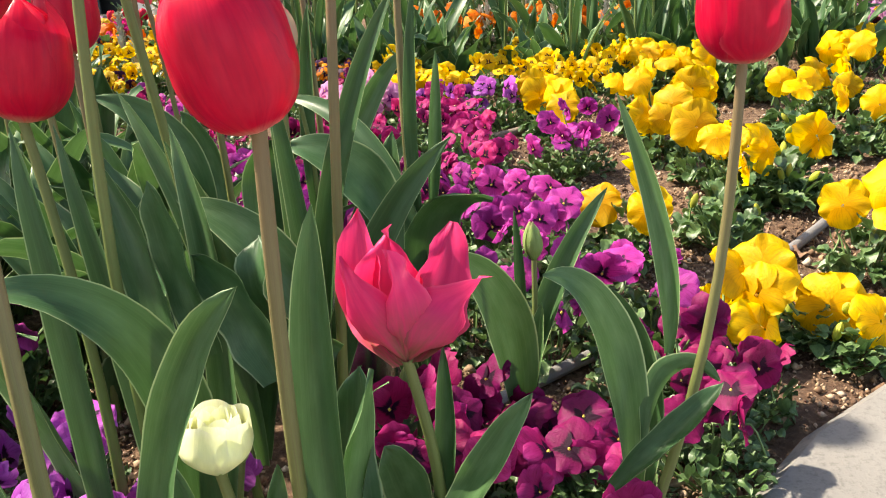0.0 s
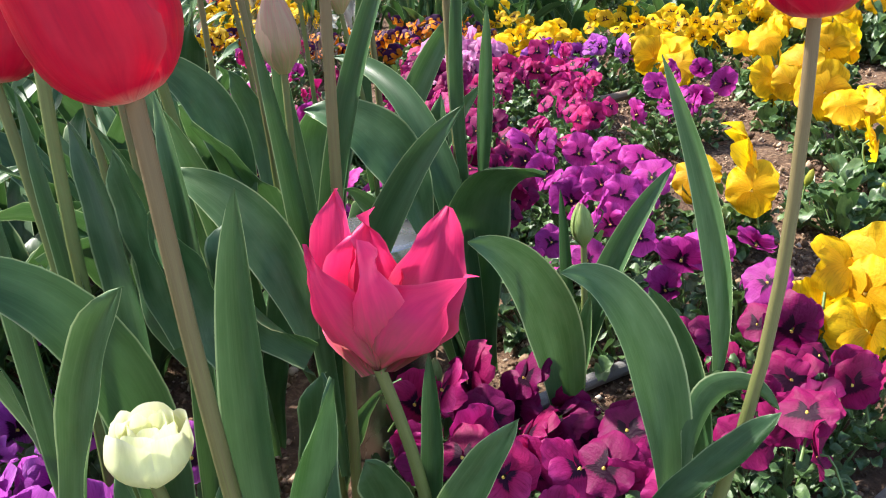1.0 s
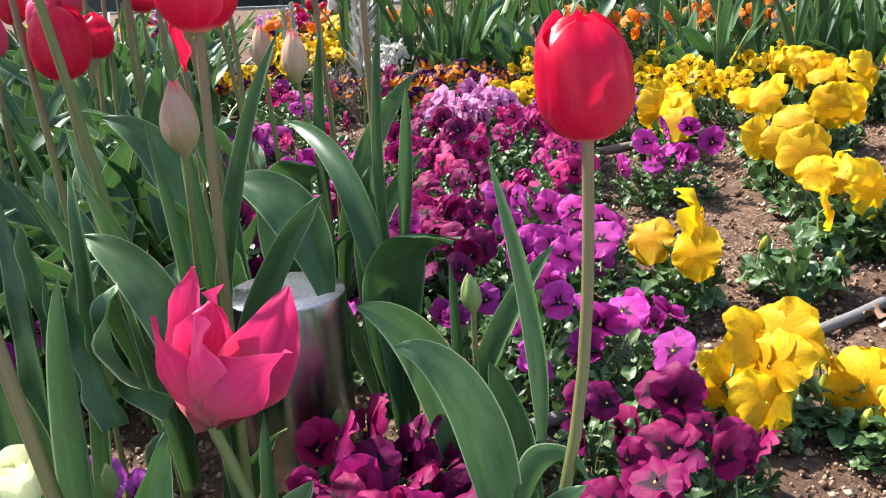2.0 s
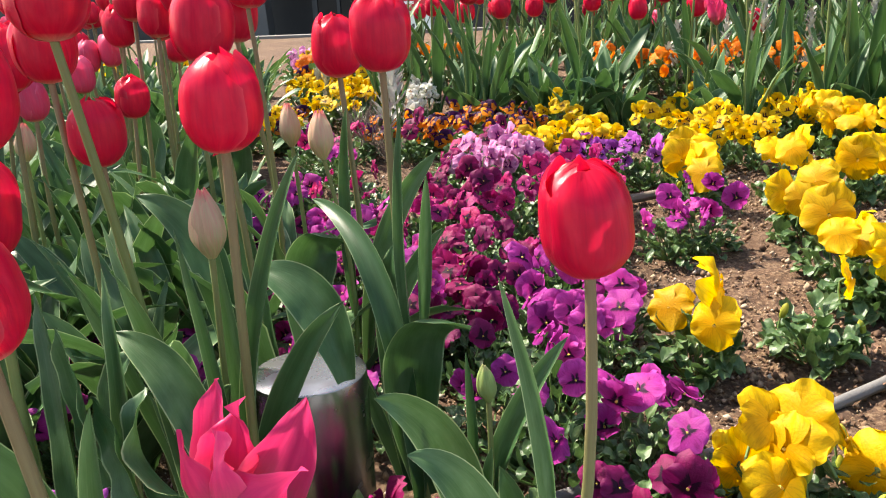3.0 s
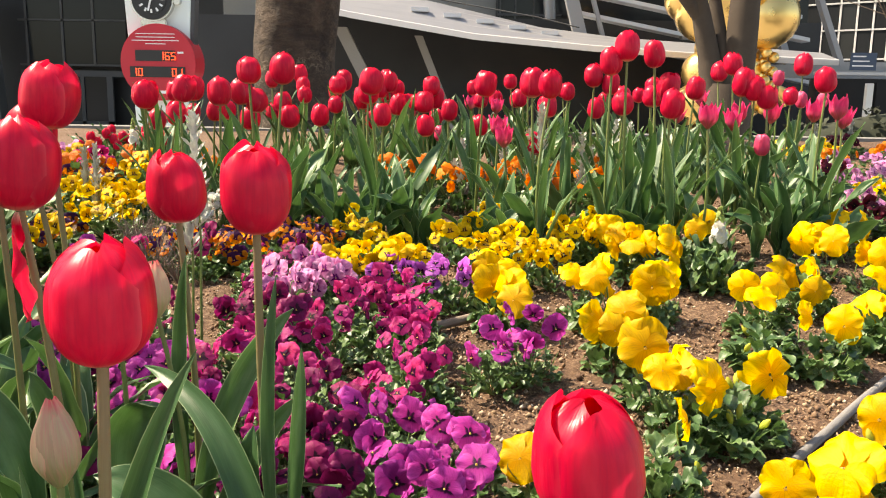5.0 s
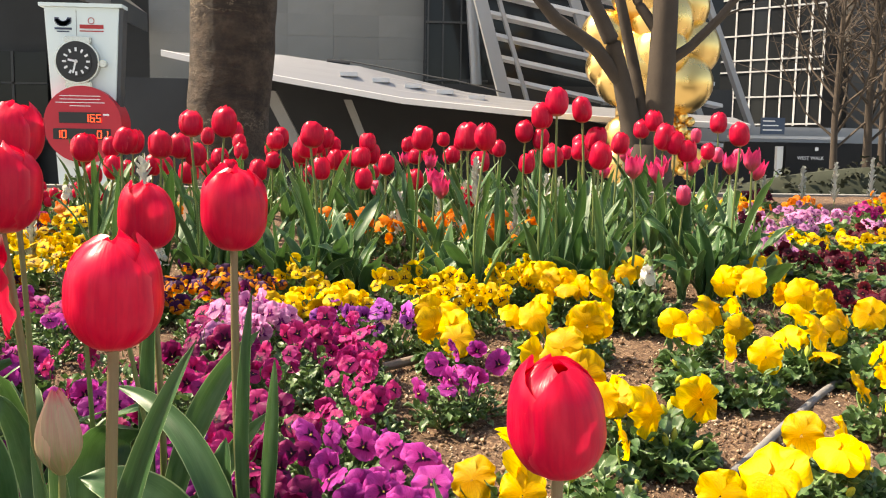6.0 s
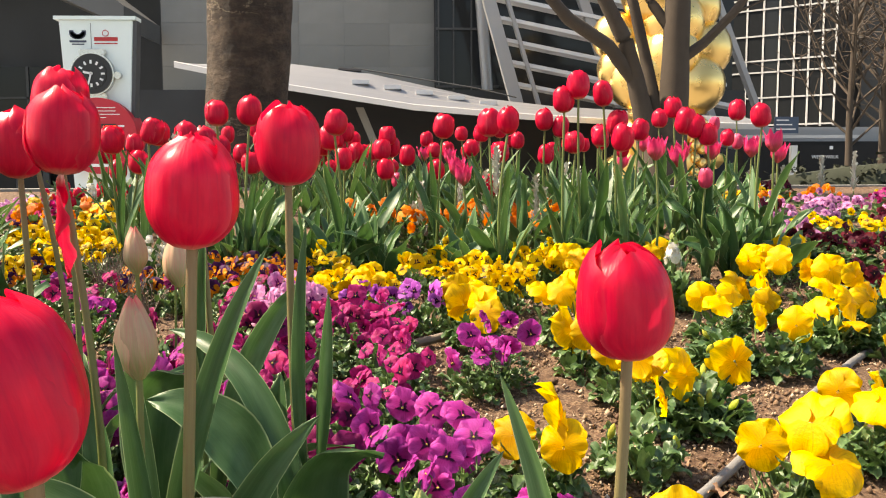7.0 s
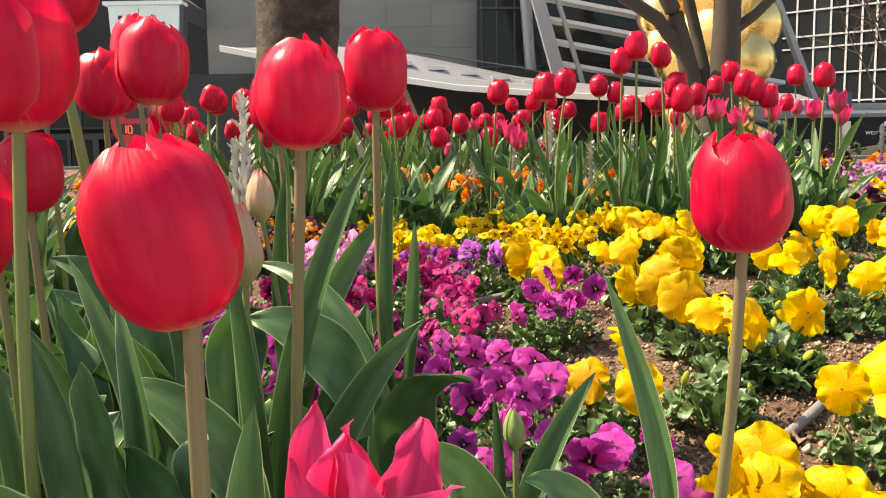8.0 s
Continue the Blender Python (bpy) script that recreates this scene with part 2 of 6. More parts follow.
stone_material("kerb_stone", (0.205, 0.198, 0.182), (0.15, 0.143, 0.132), 7.0)
stone_material("paving", (0.25, 0.245, 0.24), (0.19, 0.185, 0.18), 0.8, 0.8, 0.35)
stone_material("concrete_pale", (0.31, 0.295, 0.275), (0.24, 0.23, 0.215), 1.2, 0.8, 0.2)
stone_material("hose_rubber", (0.15, 0.145, 0.14), (0.22, 0.21, 0.20), 30.0, 0.75, 0.3)
stone_material("dry_leaf", (0.34, 0.20, 0.12), (0.24, 0.13, 0.08), 30.0, 0.8, 0.2)
stone_material("twig", (0.22, 0.17, 0.13), (0.14, 0.11, 0.09), 20.0, 0.9, 0.4)


def bark_material():
    m, n, l, b = material("bark", (0.10, 0.075, 0.06), 0.95)
    co = n.new("ShaderNodeTexCoord").outputs["Object"]
    a = noise_tex(n, l, 6.0, 6.0, co, (1.0, 1.0, 0.35))
    f = noise_tex(n, l, 11.0, 9.0, co, (1.0, 1.0, 1.3), 0.72)
    c = ramp(n, l, f, [(0.36, (0.024, 0.016, 0.011)), (0.52, (0.066, 0.044, 0.030)), (0.72, (0.14, 0.102, 0.072))])
    c = mix(n, l, c, (0.072, 0.053, 0.038), ramp(n, l, a, [(0.45, (0, 0, 0)), (0.7, (0.8, 0.8, 0.8))]))
    l.new(c, b.inputs["Base Color"])
    band = noise_tex(n, l, 5.0, 6.0, co, (0.5, 0.5, 3.5), 0.7)
    c = mix(n, l, c, (0.030, 0.021, 0.015), ramp(n, l, band, [(0.52, (0, 0, 0)), (0.66, (0.75, 0.75, 0.75))]))
    l.new(c, b.inputs["Base Color"])
    flake = noise_tex(n, l, 7.0, 7.0, co, (1.0, 1.0, 1.7), 0.66)
    gate = noise_tex(n, l, 1.6, 2.0, co, (0.6, 0.6, 2.2))
    rim = mix(n, l, ramp(n, l, flake, [(0.49, (0, 0, 0)), (0.505, (0.8, 0.8, 0.8)), (0.52, (0, 0, 0))]), ramp(n, l, gate, [(0.48, (0, 0, 0)), (0.56, (1, 1, 1))]), 1.0, "MULTIPLY")
    c = mix(n, l, c, (0.34, 0.27, 0.19), rim)
    l.new(c, b.inputs["Base Color"])
    bump(n, l, b, f, 1.0, 0.05)


bark_material()
stone_material("bark_dark", (0.044, 0.031, 0.022), (0.078, 0.058, 0.042), 9.0, 0.95, 0.5)


def metal_material(name, base, rough, scale=2.0, metal=1.0, vary=0.25):
    m, n, l, b = material(name, base, rough, metal)
    f = noise_tex(n, l, scale, 5.0)
    oi = n.new("ShaderNodeObjectInfo").outputs["Random"]
    c = mix(n, l, base, tuple(v * (1 - vary) for v in base), f)
    c = mix(n, l, c, tuple(v * (1 - vary) for v in base), oi)
    l.new(c, b.inputs["Base Color"])
    mr = n.new("ShaderNodeMapRange")
    l.new(f, mr.inputs[0])
    mr.inputs[3].default_value, mr.inputs[4].default_value = rough * 0.8, min(1.0, rough * 1.3)
    l.new(mr.outputs[0], b.inputs["Roughness"])


metal_material("panel_metal", (0.29, 0.275, 0.25), 0.46, 1.1, 0.25, 0.30)
metal_material("canopy_metal", (0.36, 0.362, 0.375), 0.45, 0.5, 0.6, 0.15)
metal_material("canopy_edge", (0.70, 0.70, 0.72), 0.35, 0.5, 0.4, 0.1)
metal_material("frame_paint", (0.31, 0.315, 0.325), 0.5, 0.8, 0.2, 0.15)
metal_material("slat_paint", (0.60, 0.61, 0.63), 0.5, 0.8, 0.1, 0.12)
metal_material("steel", (0.42, 0.42, 0.43), 0.25, 14.0, 1.0, 0.4)
# Lamp cap: lighter than the body and mottled, imitating the sky's reflection.
metal_material("steel_sky_glare", (0.60, 0.61, 0.63), 0.26, 30.0, 0.85, 0.7)
metal_material("chrome", (0.66, 0.64, 0.62), 0.2, 6.0)
metal_material("gold", (0.95, 0.64, 0.24), 0.27, 3.0, 1.0, 0.12)
metal_material("dark_matte", (0.010, 0.010, 0.011), 0.95, 0.8, 0.0, 0.3)
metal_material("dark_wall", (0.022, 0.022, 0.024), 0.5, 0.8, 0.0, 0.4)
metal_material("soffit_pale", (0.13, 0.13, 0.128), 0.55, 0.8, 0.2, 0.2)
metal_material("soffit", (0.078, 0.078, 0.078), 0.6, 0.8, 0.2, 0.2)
metal_material("tower_white", (0.70, 0.78, 0.76), 0.4, 2.0, 0.0, 0.06)
metal_material("tower_side", (0.05, 0.052, 0.055), 0.5, 2.0, 0.0, 0.1)
metal_material("sign_red", (0.52, 0.012, 0.030), 0.4, 2.0, 0.0, 0.1)
metal_material("black_plastic", (0.012, 0.012, 0.013), 0.4, 3.0, 0.0, 0.2)
metal_material("ink_dark", (0.05, 0.06, 0.10), 0.6, 3.0, 0.0, 0.1)
metal_material("ink_red", (0.45, 0.03, 0.03), 0.6, 3.0, 0.0, 0.1)
metal_material("ink_white", (0.80, 0.80, 0.80), 0.6, 3.0, 0.0, 0.1)
metal_material("post_white", (0.62, 0.62, 0.60), 0.5, 3.0, 0.0, 0.1)
metal_material("window_white", (0.52, 0.52, 0.52), 0.5, 3.0, 0.0, 0.1)
metal_material("blue_sign", (0.035, 0.06, 0.11), 0.4, 3.0, 0.0, 0.1)
metal_material("concrete_dark", (0.050, 0.049, 0.047), 0.7, 0.5, 0.0, 0.25)
metal_material("hedge_green", (0.034, 0.042, 0.018), 0.9, 6.0, 0.0, 0.6)
mg, ng, lg, bg = material("dark_glass", (0.020, 0.022, 0.024), 0.08)
bg.inputs["Specular IOR Level"].default_value = 0.2
md, nd, ld, bd = material("led_red", (0.5, 0.02, 0.01), 0.5)
bd.inputs["Emission Color"].default_value = (1.0, 0.06, 0.02, 1)
bd.inputs["Emission Strength"].default_value = 1.6

# ---------------- mesh helpers ----------------
RNG = np.random.default_rng(7)


def mesh_of(name, patches, mats, smooth=True):
    """One mesh from grids of points: patches are (array rows x cols x 3, material slot)."""
    verts, faces, uvs, slots = [], [], [], []
    for p, slot in patches:
        p = np.asarray(p, float)
        r, c = p.shape[:2]
        o = len(verts)
        verts += [tuple(v) for v in p.reshape(-1, 3)]
        for i in range(r - 1):
            for j in range(c - 1):
                faces.append((o + i * c + j, o + i * c + j + 1, o + (i + 1) * c + j + 1, o + (i + 1) * c + j))
                u0, u1, v0, v1 = j / (c - 1), (j + 1) / (c - 1), i / (r - 1), (i + 1) / (r - 1)
                uvs += [(u0, v0), (u1, v0), (u1, v1), (u0, v1)]
                slots.append(slot)
    me = bpy.data.meshes.new(name)
    me.from_pydata(verts, [], faces)
    uv = me.uv_layers.new(name="UVMap")
    uv.data.foreach_set("uv", np.array(uvs, np.float32).ravel())
    me.polygons.foreach_set("material_index", np.array(slots, np.int32))
    me.polygons.foreach_set("use_smooth", np.full(len(faces), smooth))
    for m in mats:
        me.materials.append(MATS[m])
    me.update()
    return me


def put(name, me, parent=None, m=None, label=""):
    ob = new(name, me)
    ob.parent = parent
    if m is not None:
        ob.matrix_basis = m
    if label:
        ob["label"] = label
    return ob


def part(name, bm, mat, parent, label=""):
    me = bpy.data.meshes.new(name)
    bm.to_mesh(me)
    bm.free()
    me.materials.append(MATS[mat])
    return put(name, me, parent, None, label)


def box_bm(x0, x1, y0, y1, z0, z1, bevel=0.0, shear=None):
    bm = bmesh.new()
    bmesh.ops.create_cube(bm, size=1)
    for v in bm.verts:
        v.co = Vector((x0 + (v.co.x + 0.5) * (x1 - x0), y0 + (v.co.y + 0.5) * (y1 - y0), z0 + (v.co.z + 0.5) * (z1 - z0)))
    if bevel:
        bmesh.ops.bevel(bm, geom=bm.edges[:], offset=bevel, segments=2, affect="EDGES")
    return bm


def prism_bm(outline, y0, y1, bevel=0.0):
    """An outline in x and z, pushed from y0 to y1."""
    bm = bmesh.new()
    vs = [bm.verts.new((x, y0, z)) for x, z in outline]
    f = bm.faces.new(vs)
    r = bmesh.ops.extrude_face_region(bm, geom=[f])
    bmesh.ops.translate(bm, verts=[v for v in r["geom"] if isinstance(v, bmesh.types.BMVert)], vec=(0, y1 - y0, 0))
    bmesh.ops.recalc_face_normals(bm, faces=bm.faces[:])
    if bevel:
        bmesh.ops.bevel(bm, geom=bm.edges[:], offset=bevel, segments=2, affect="EDGES")
    return bm


def tube(points, radii, sides=8):
    """A grid round a line of points."""
    pts = np.asarray(points, float)
    out = []
    for i, p in enumerate(pts):
        t = pts[min(i + 1, len(pts) - 1)] - pts[max(i - 1, 0)]
        t /= np.linalg.norm(t) + 1e-9
        a = np.cross(t, (0.0, 0.0, 1.0)) if abs(t[2]) < 0.9 else np.cross(t, (0.0, 1.0, 0.0))
        a /= np.linalg.norm(a)
        b = np.cross(t, a)
        r = radii[i] if hasattr(radii, "__len__") else radii
        out.append([p + r * (math.cos(k) * a + math.sin(k) * b) for k in np.linspace(0, 2 * math.pi, sides + 1)])
    return np.array(out)


def thing(name, x, y, z, label, category, group="", kind=""):
    e = new(name)
    e.empty_display_size = 0.02
    e.location = (x, y, z)
    return tagged(e, label, category, group, kind)


def rise(x, y):
    """Height of the bed's soil."""
    return -0.003 + 0.075 * y


# ---------------- ground, planter bed ----------------
GROUND = -1.05
me = mesh_of("ground", [(np.array([[(x, y, GROUND) for x in (-400, -30, 30, 400)] for y in (-400, -20, 60, 600)]), 0)], ["paving"], False)
tagged(put("ground", me), "grey stone paving of the open plaza", "paving", "", "structure")

# The planter's rim, from the near left round to the far right.
RIM = [(-4.1, -1.95), (-1.9, -0.9), (-0.75, -0.30), (-0.35, -0.04), (-0.1, 0.17), (0.0, 0.27), (0.213, 0.512), (0.273, 0.578), (0.37, 0.652), (0.66, 0.87), (1.1, 1.25), (1.9, 2.0), (2.7, 3.0), (3.0, 4.25)]


def rim_line(offset):
    out = []
    for i, p in enumerate(RIM):
        a, b = np.array(RIM[max(i - 1, 0)]), np.array(RIM[min(i + 1, len(RIM) - 1)])
        d = (b - a) / np.linalg.norm(b - a)
        out.append((p[0] + d[1] * offset, p[1] - d[0] * offset))
    return out


def build_rim():
    rows = []
    for off, dz in ((-0.03, -0.30), (0.0, -0.02), (0.0, 0.002), (0.012, 0.012), (0.13, 0.012), (0.145, 0.0), (0.145, -0.12), (0.145, -9.0)):
        rows.append([(x, y, GROUND if dz < -5 else rise(RIM[i][0], RIM[i][1]) + dz) for i, (x, y) in enumerate(rim_line(off))])
    tagged(put("kerb", mesh_of("kerb", [(np.array(rows), 0)], ["kerb_stone"], False)), "weathered grey stone kerb round the flower bed", "kerb", "", "structure")


build_rim()
back = [[(-4.2, 4.30, GROUND), (3.05, 4.30, GROUND)], [(-4.2, 4.30, 0.328), (3.05, 4.30, 0.328)], [(-4.2, 4.46, 0.328), (3.05, 4.46, 0.328)], [(-4.2, 4.46, GROUND), (3.05, 4.46, GROUND)]]
tagged(put("kerb_back", mesh_of("kerb_back", [(np.array(back), 0)], ["kerb_stone"], False)), "grey stone kerb along the back of the bed", "kerb", "", "structure")


side = [[(-4.0, -2.0, GROUND), (-4.0, 4.46, GROUND)], [(-4.0, -2.0, 0.36), (-4.0, 4.46, 0.338)], [(-4.16, -2.0, 0.36), (-4.16, 4.46, 0.338)], [(-4.16, -2.0, GROUND), (-4.16, 4.46, GROUND)]]
tagged(put("kerb_left", mesh_of("kerb_left", [(np.array(side), 0)], ["kerb_stone"], False)), "grey stone kerb along the side of the bed", "kerb", "", "structure")


def rim_y(x):
    xs, ys = zip(*RIM)
    return float(np.interp(x, xs, ys))


def build_soil():
    xs = np.concatenate([np.linspace(-4.0, -0.7, 24)[:-1], np.linspace(-0.7, 1.15, 170), np.linspace(1.15, 3.2, 50)[1:]])
    vs = np.concatenate([np.linspace(0, 0.5, 150)[:-1], np.linspace(0.5, 1.0, 40)])
    rows = []
    for v in vs:
        row = []
        for x in xs:
            y0 = rim_y(x) - 0.02 if x < 3.0 else 4.2
            y = y0 + v * (4.35 - y0) * 1.0
            z = rise(x, y)
            z += 0.010 * noise.noise((x * 7, y * 7, 0.3)) + 0.006 * noise.noise((x * 28, y * 28, 2.0)) + 0.004 * noise.noise((x * 90, y * 90, 5.0))
            row.append((x, y, z - 0.004))
        rows.append(row)
    tagged(put("soil", mesh_of("soil", [(np.array(rows), 0)], ["soil"])), "dark reddish-brown crumbly soil of the flower bed", "soil", "", "structure")


build_soil()


def build_pebbles():
    verts, faces = [], []
    octa = np.array([(1, 0, 0), (0, 1, 0), (-1, 0, 0), (0, -1, 0), (0, 0, 1), (0, 0, -1)], float)
    tri = [(0, 1, 4), (1, 2, 4), (2, 3, 4), (3, 0, 4), (1, 0, 5), (2, 1, 5), (3, 2, 5), (0, 3, 5)]
    n = 0
    while n < 46000:
        y = 0.42 + 2.3 * RNG.random() ** 1.5
        x = RNG.uniform(-0.55, 0.30 + 0.62 * y)
        if y < rim_y(x) + 0.006:
            continue
        if noise.noise((x * 5, y * 5, 9.0)) < -0.25 and RNG.random() < 0.8:
            continue
        s = min(0.0009 + 0.0011 * RNG.exponential(1.0), 0.0060)
        p = octa * s * RNG.uniform(0.6, 1.3, 3) + RNG.normal(0, 0.15 * s, (6, 3))
        a = RNG.uniform(0, 6.28)
        p[:, :2] = p[:, :2] @ np.array([[math.cos(a), -math.sin(a)], [math.sin(a), math.cos(a)]])
        z = rise(x, y) + 0.010 * noise.noise((x * 7, y * 7, 0.3)) + 0.006 * noise.noise((x * 28, y * 28, 2.0)) + 0.3 * s - 0.002
        o = len(verts)
        verts += [tuple(v) for v in p + (x, y, z)]
        faces += [tuple(o + k for k in t) for t in tri]
        n += 1
    me = bpy.data.meshes.new("soil_granules")
    me.from_pydata(verts, [], faces)
    me.polygons.foreach_set("use_smooth", [True] * len(me.polygons))
    me.materials.append(MATS["pebbles"])
    tagged(put("soil_granules", me), "tan and brown soil granules and grit", "gravel", "", "stuff")


build_pebbles()

# ---------------- plant parts ----------------


def petal_grid(height, radius, half_deg, phase, kind, wave, shut=0.4, rows=18, cols=13):
    """One tulip petal, its base at the origin, curving up round the axis."""
    def outline(v):
        """Radius and height at v along the petal."""
        if kind == "closed":
            w = 0.45 * v + 0.55 * v ** 1.7
            r = radius * (0.14 + 0.86 * math.sqrt(max(0.0, 1 - (1 - min(w / 0.42, 1.0)) ** 2)) ** 1.1)
            if w > 0.42:
                f = (w - 0.42) / 0.58
                r = radius * (1.0 - 0.07 * f ** 1.5 - shut * f ** 4.2)
            return r, height * w
        if kind == "bud":
            return radius * (0.25 + 0.75 * math.sin(min(v / 0.38, 1.0) * math.pi / 2)) * (1 - max(0, (v - 0.38) / 0.62) ** 2.1 * 0.92), height * v
        if kind == "lily":
            r = radius * (0.16 + 0.70 * math.sin(min(v / 0.42, 1) * math.pi / 2)) + radius * (2.6 - 3.4 * shut) * max(0, v - 0.5) ** 1.4
            return r, height * (v - 0.12 * (1.0 - shut) * max(0, v - 0.75) * 4)
        return radius * (0.2 + 0.8 * math.sin(min(v / 0.55, 1) * math.pi / 2)) * (1 - 0.30 * max(0, v - 0.55)), height * v

    out = []
    for i in range(rows):
        v = i / (rows - 1)
        row = []
        for j in range(cols):
            u = 2 * j / (cols - 1) - 1
            if kind == "lily":
                width = max(0.015, min(1.0, 0.5 + 1.4 * v) * (1.0 if v < 0.35 else 1 - ((v - 0.35) / 0.65) ** 1.5)) * (0.95 - 0.1 * v)
                drop = 0.0
            elif kind in ("closed", "bud"):
                width = min(1.0, 0.50 + 1.6 * v)
                drop = (0.22 if kind == "closed" else 0.10) * abs(u) ** 2.3 * v ** 3
            else:
                width = min(1.0, 0.45 + 1.5 * v)
                drop = 0.20 * abs(u) ** 2.6 * v ** 2
            r, z = outline(v * (1 - drop))
            a = math.radians(half_deg) * width * u
            rr = r * (1 - 0.030 * abs(u) ** 2 + 0.010 * abs(u) ** 8 + 0.020 * math.exp(-(u / 0.16) ** 2) * math.sin(math.pi * v) + 0.010 * math.cos(u * 9 + phase))
            rr += radius * 0.04 * wave * math.sin(3.1 * u + 5 * v + phase) * v
            rr += radius * 0.05 * max(0.0, v - 0.80) / 0.2 * wave * math.sin(2.3 * u + 1.7 * phase)
            rr *= 1 + (0.016 * u if kind in ("closed", "bud") else 0.0)
            lip = height * wave * (0.012 * math.sin(7 * u + phase) * v + 0.014 * max(0.0, v - 0.8) * 5 * math.sin(5.5 * u + 2 * phase))
            row.append((rr * math.sin(a), -rr * math.cos(a), z + lip))
        out.append(row)
    return np.array(out)


PETALS = {}


def petal_set(key, kind, mat, height, radius, n, variants, loose=0.0):
    for k in range(variants):
        some = []
        tall, fat, slack = 1 + (0.03 + 0.1 * loose) * RNG.uniform(-1, 1), 1 + (0.02 + 0.1 * loose) * RNG.uniform(-1, 1), loose * RNG.uniform(-0.6, 1.0)
        for q in range(n):
            inner = q % 2
            ph = RNG.uniform(0, 6.28)
            h = tall * height * RNG.uniform(0.955, 1.02) * (1.015 if inner else 1.0)
            r = fat * radius * ((1.0, 0.74, 0.46)[q % 3] if kind == "double" else 0.955 if inner else 1.0) * RNG.uniform(0.97, 1.03)
            half = {"closed": 76, "bud": 66, "lily": 62, "double": 52}[kind]
            me = mesh_of("petal", [(petal_grid(h, r, half, ph, kind, RNG.uniform(0.6, 1.6), (RNG.uniform(0.84, 0.95) if inner else RNG.uniform(0.52, 0.66)) - (slack if kind == "closed" else 0.0)), 0)], [mat])
            some.append((me, 360.0 * q / n + RNG.uniform(-6, 6), RNG.uniform(-2, 2.5) + (0 if inner else 1.0)))
        PETALS.setdefault(key, []).append(some)


petal_set("red", "closed", "tulip_red", 0.0612, 0.0240, 6, 10, 0.05)
petal_set("far_red", "closed", "tulip_red", 0.060, 0.0238, 6, 14, 0.30)
petal_set("rose", "closed", "tulip_rose", 0.058, 0.020, 6, 2)
petal_set("pink", "lily", "tulip_pink", 0.068, 0.027, 6, 2)
petal_set("white", "double", "tulip_white", 0.031, 0.0178, 15, 1)
petal_set("blush_bud", "bud", "bud_blush", 0.047, 0.0122, 5, 2)
petal_set("green_bud", "bud", "bud_green", 0.030, 0.0075, 5, 2)


def leaf_grid(length, width, up, bend, twist, fold, wavy, rows=13, cols=7, phase=0.0):
    """A strap leaf that starts at the origin and runs towards +x; up: first slope, bend: degrees it turns over along its length."""
    out, x, z = [], 0.0, 0.0
    for i in range(rows):
        v = i / (rows - 1)
        ang = math.radians(up - bend * v ** 1.6)
        if i:
            x += math.cos(ang) * length / (rows - 1)
            z += math.sin(ang) * length / (rows - 1)
        w = 0.5 * width * (0.30 + 0.70 * math.sin(min(1, v / 0.42) * math.pi / 2)) * max(0.0, 1 - max(0.0, (v - 0.35) / 0.65) ** 2.0) ** 0.78
        w = max(w, 0.0003)
        tw = math.radians(twist) * v
        row = []
        for j in range(cols):
            u = 2 * j / (cols - 1) - 1
            f = fold * (1 - 0.65 * v)
            side, lift = u * w * math.cos(f * abs(u)), abs(u) * w * math.sin(f) * 0.9
            lift += wavy * width * (0.17 * math.sin(9 * v + phase + 1.5 * u) + 0.06 * math.sin(23 * v + 2 * phase + 3 * u)) * abs(u)
            yy = side * math.cos(tw) - lift * math.sin(tw)
            hh = side * math.sin(tw) + lift * math.cos(tw)
            row.append((x - hh * math.sin(ang), yy, z + hh * math.cos(ang)))
        out.append(row)
    return np.array(out)


def leaf_mesh(*a, **k):
    return mesh_of("leaf", [(leaf_grid(*a, **k), 0)], ["tulip_leaf"])


def leaf_between(base, ctrl, tip, width, face=0.0, twist=0.0, fold=0.45, wavy=0.4, phase=0.0, rows=21, cols=9, mat="tulip_leaf", name="leaf", point=False):
    """A strap leaf from base by way of ctrl to tip; face: degrees that its upper side is turned away from the front of the bed."""
    b, c, t = (np.array(p, float) for p in (base, ctrl, tip))
    out = []
    for i in range(rows):
        v = i / (rows - 1)
        p = (1 - v) ** 2 * b + 2 * v * (1 - v) * c + v * v * t
        d = 2 * (1 - v) * (c - b) + 2 * v * (t - c)
        d /= np.linalg.norm(d) + 1e-9
        side = np.cross(d, (0.0, 1.0, 0.0))
        side /= np.linalg.norm(side) + 1e-9
        up = np.cross(side, d)
        a = math.radians(face + twist * v)
        side, up = side * math.cos(a) + up * math.sin(a), up * math.cos(a) - side * math.sin(a)
        w = 0.5 * width * (0.38 + 0.62 * math.sin(min(1, v / 0.45) * math.pi / 2)) * max(0.0, 1 - max(0.0, (v - 0.35) / 0.65) ** 2.0) ** 0.75
        if point:
            w = 0.5 * width * min(1.0, 0.22 + 2.2 * v) * (1.0 if v < 0.4 else 1 - ((v - 0.4) / 0.6) ** 1.7)
        w = max(w, 0.0003)
        row = []
        for j in range(cols):
            u = 2 * j / (cols - 1) - 1
            f = fold * (1 - 0.5 * v)
            lift = abs(u) ** 1.5 * w * math.sin(f) + wavy * width * (0.19 * math.sin(8 * v + phase + 1.4 * u) + 0.07 * math.sin(21 * v + 1.7 * phase + 2.6 * u)) * abs(u)
            row.append(p + side * u * w * math.cos(f * abs(u)) - up * lift)
        out.append(row)
    return mesh_of(name, [(np.array(out), 0)], [mat])


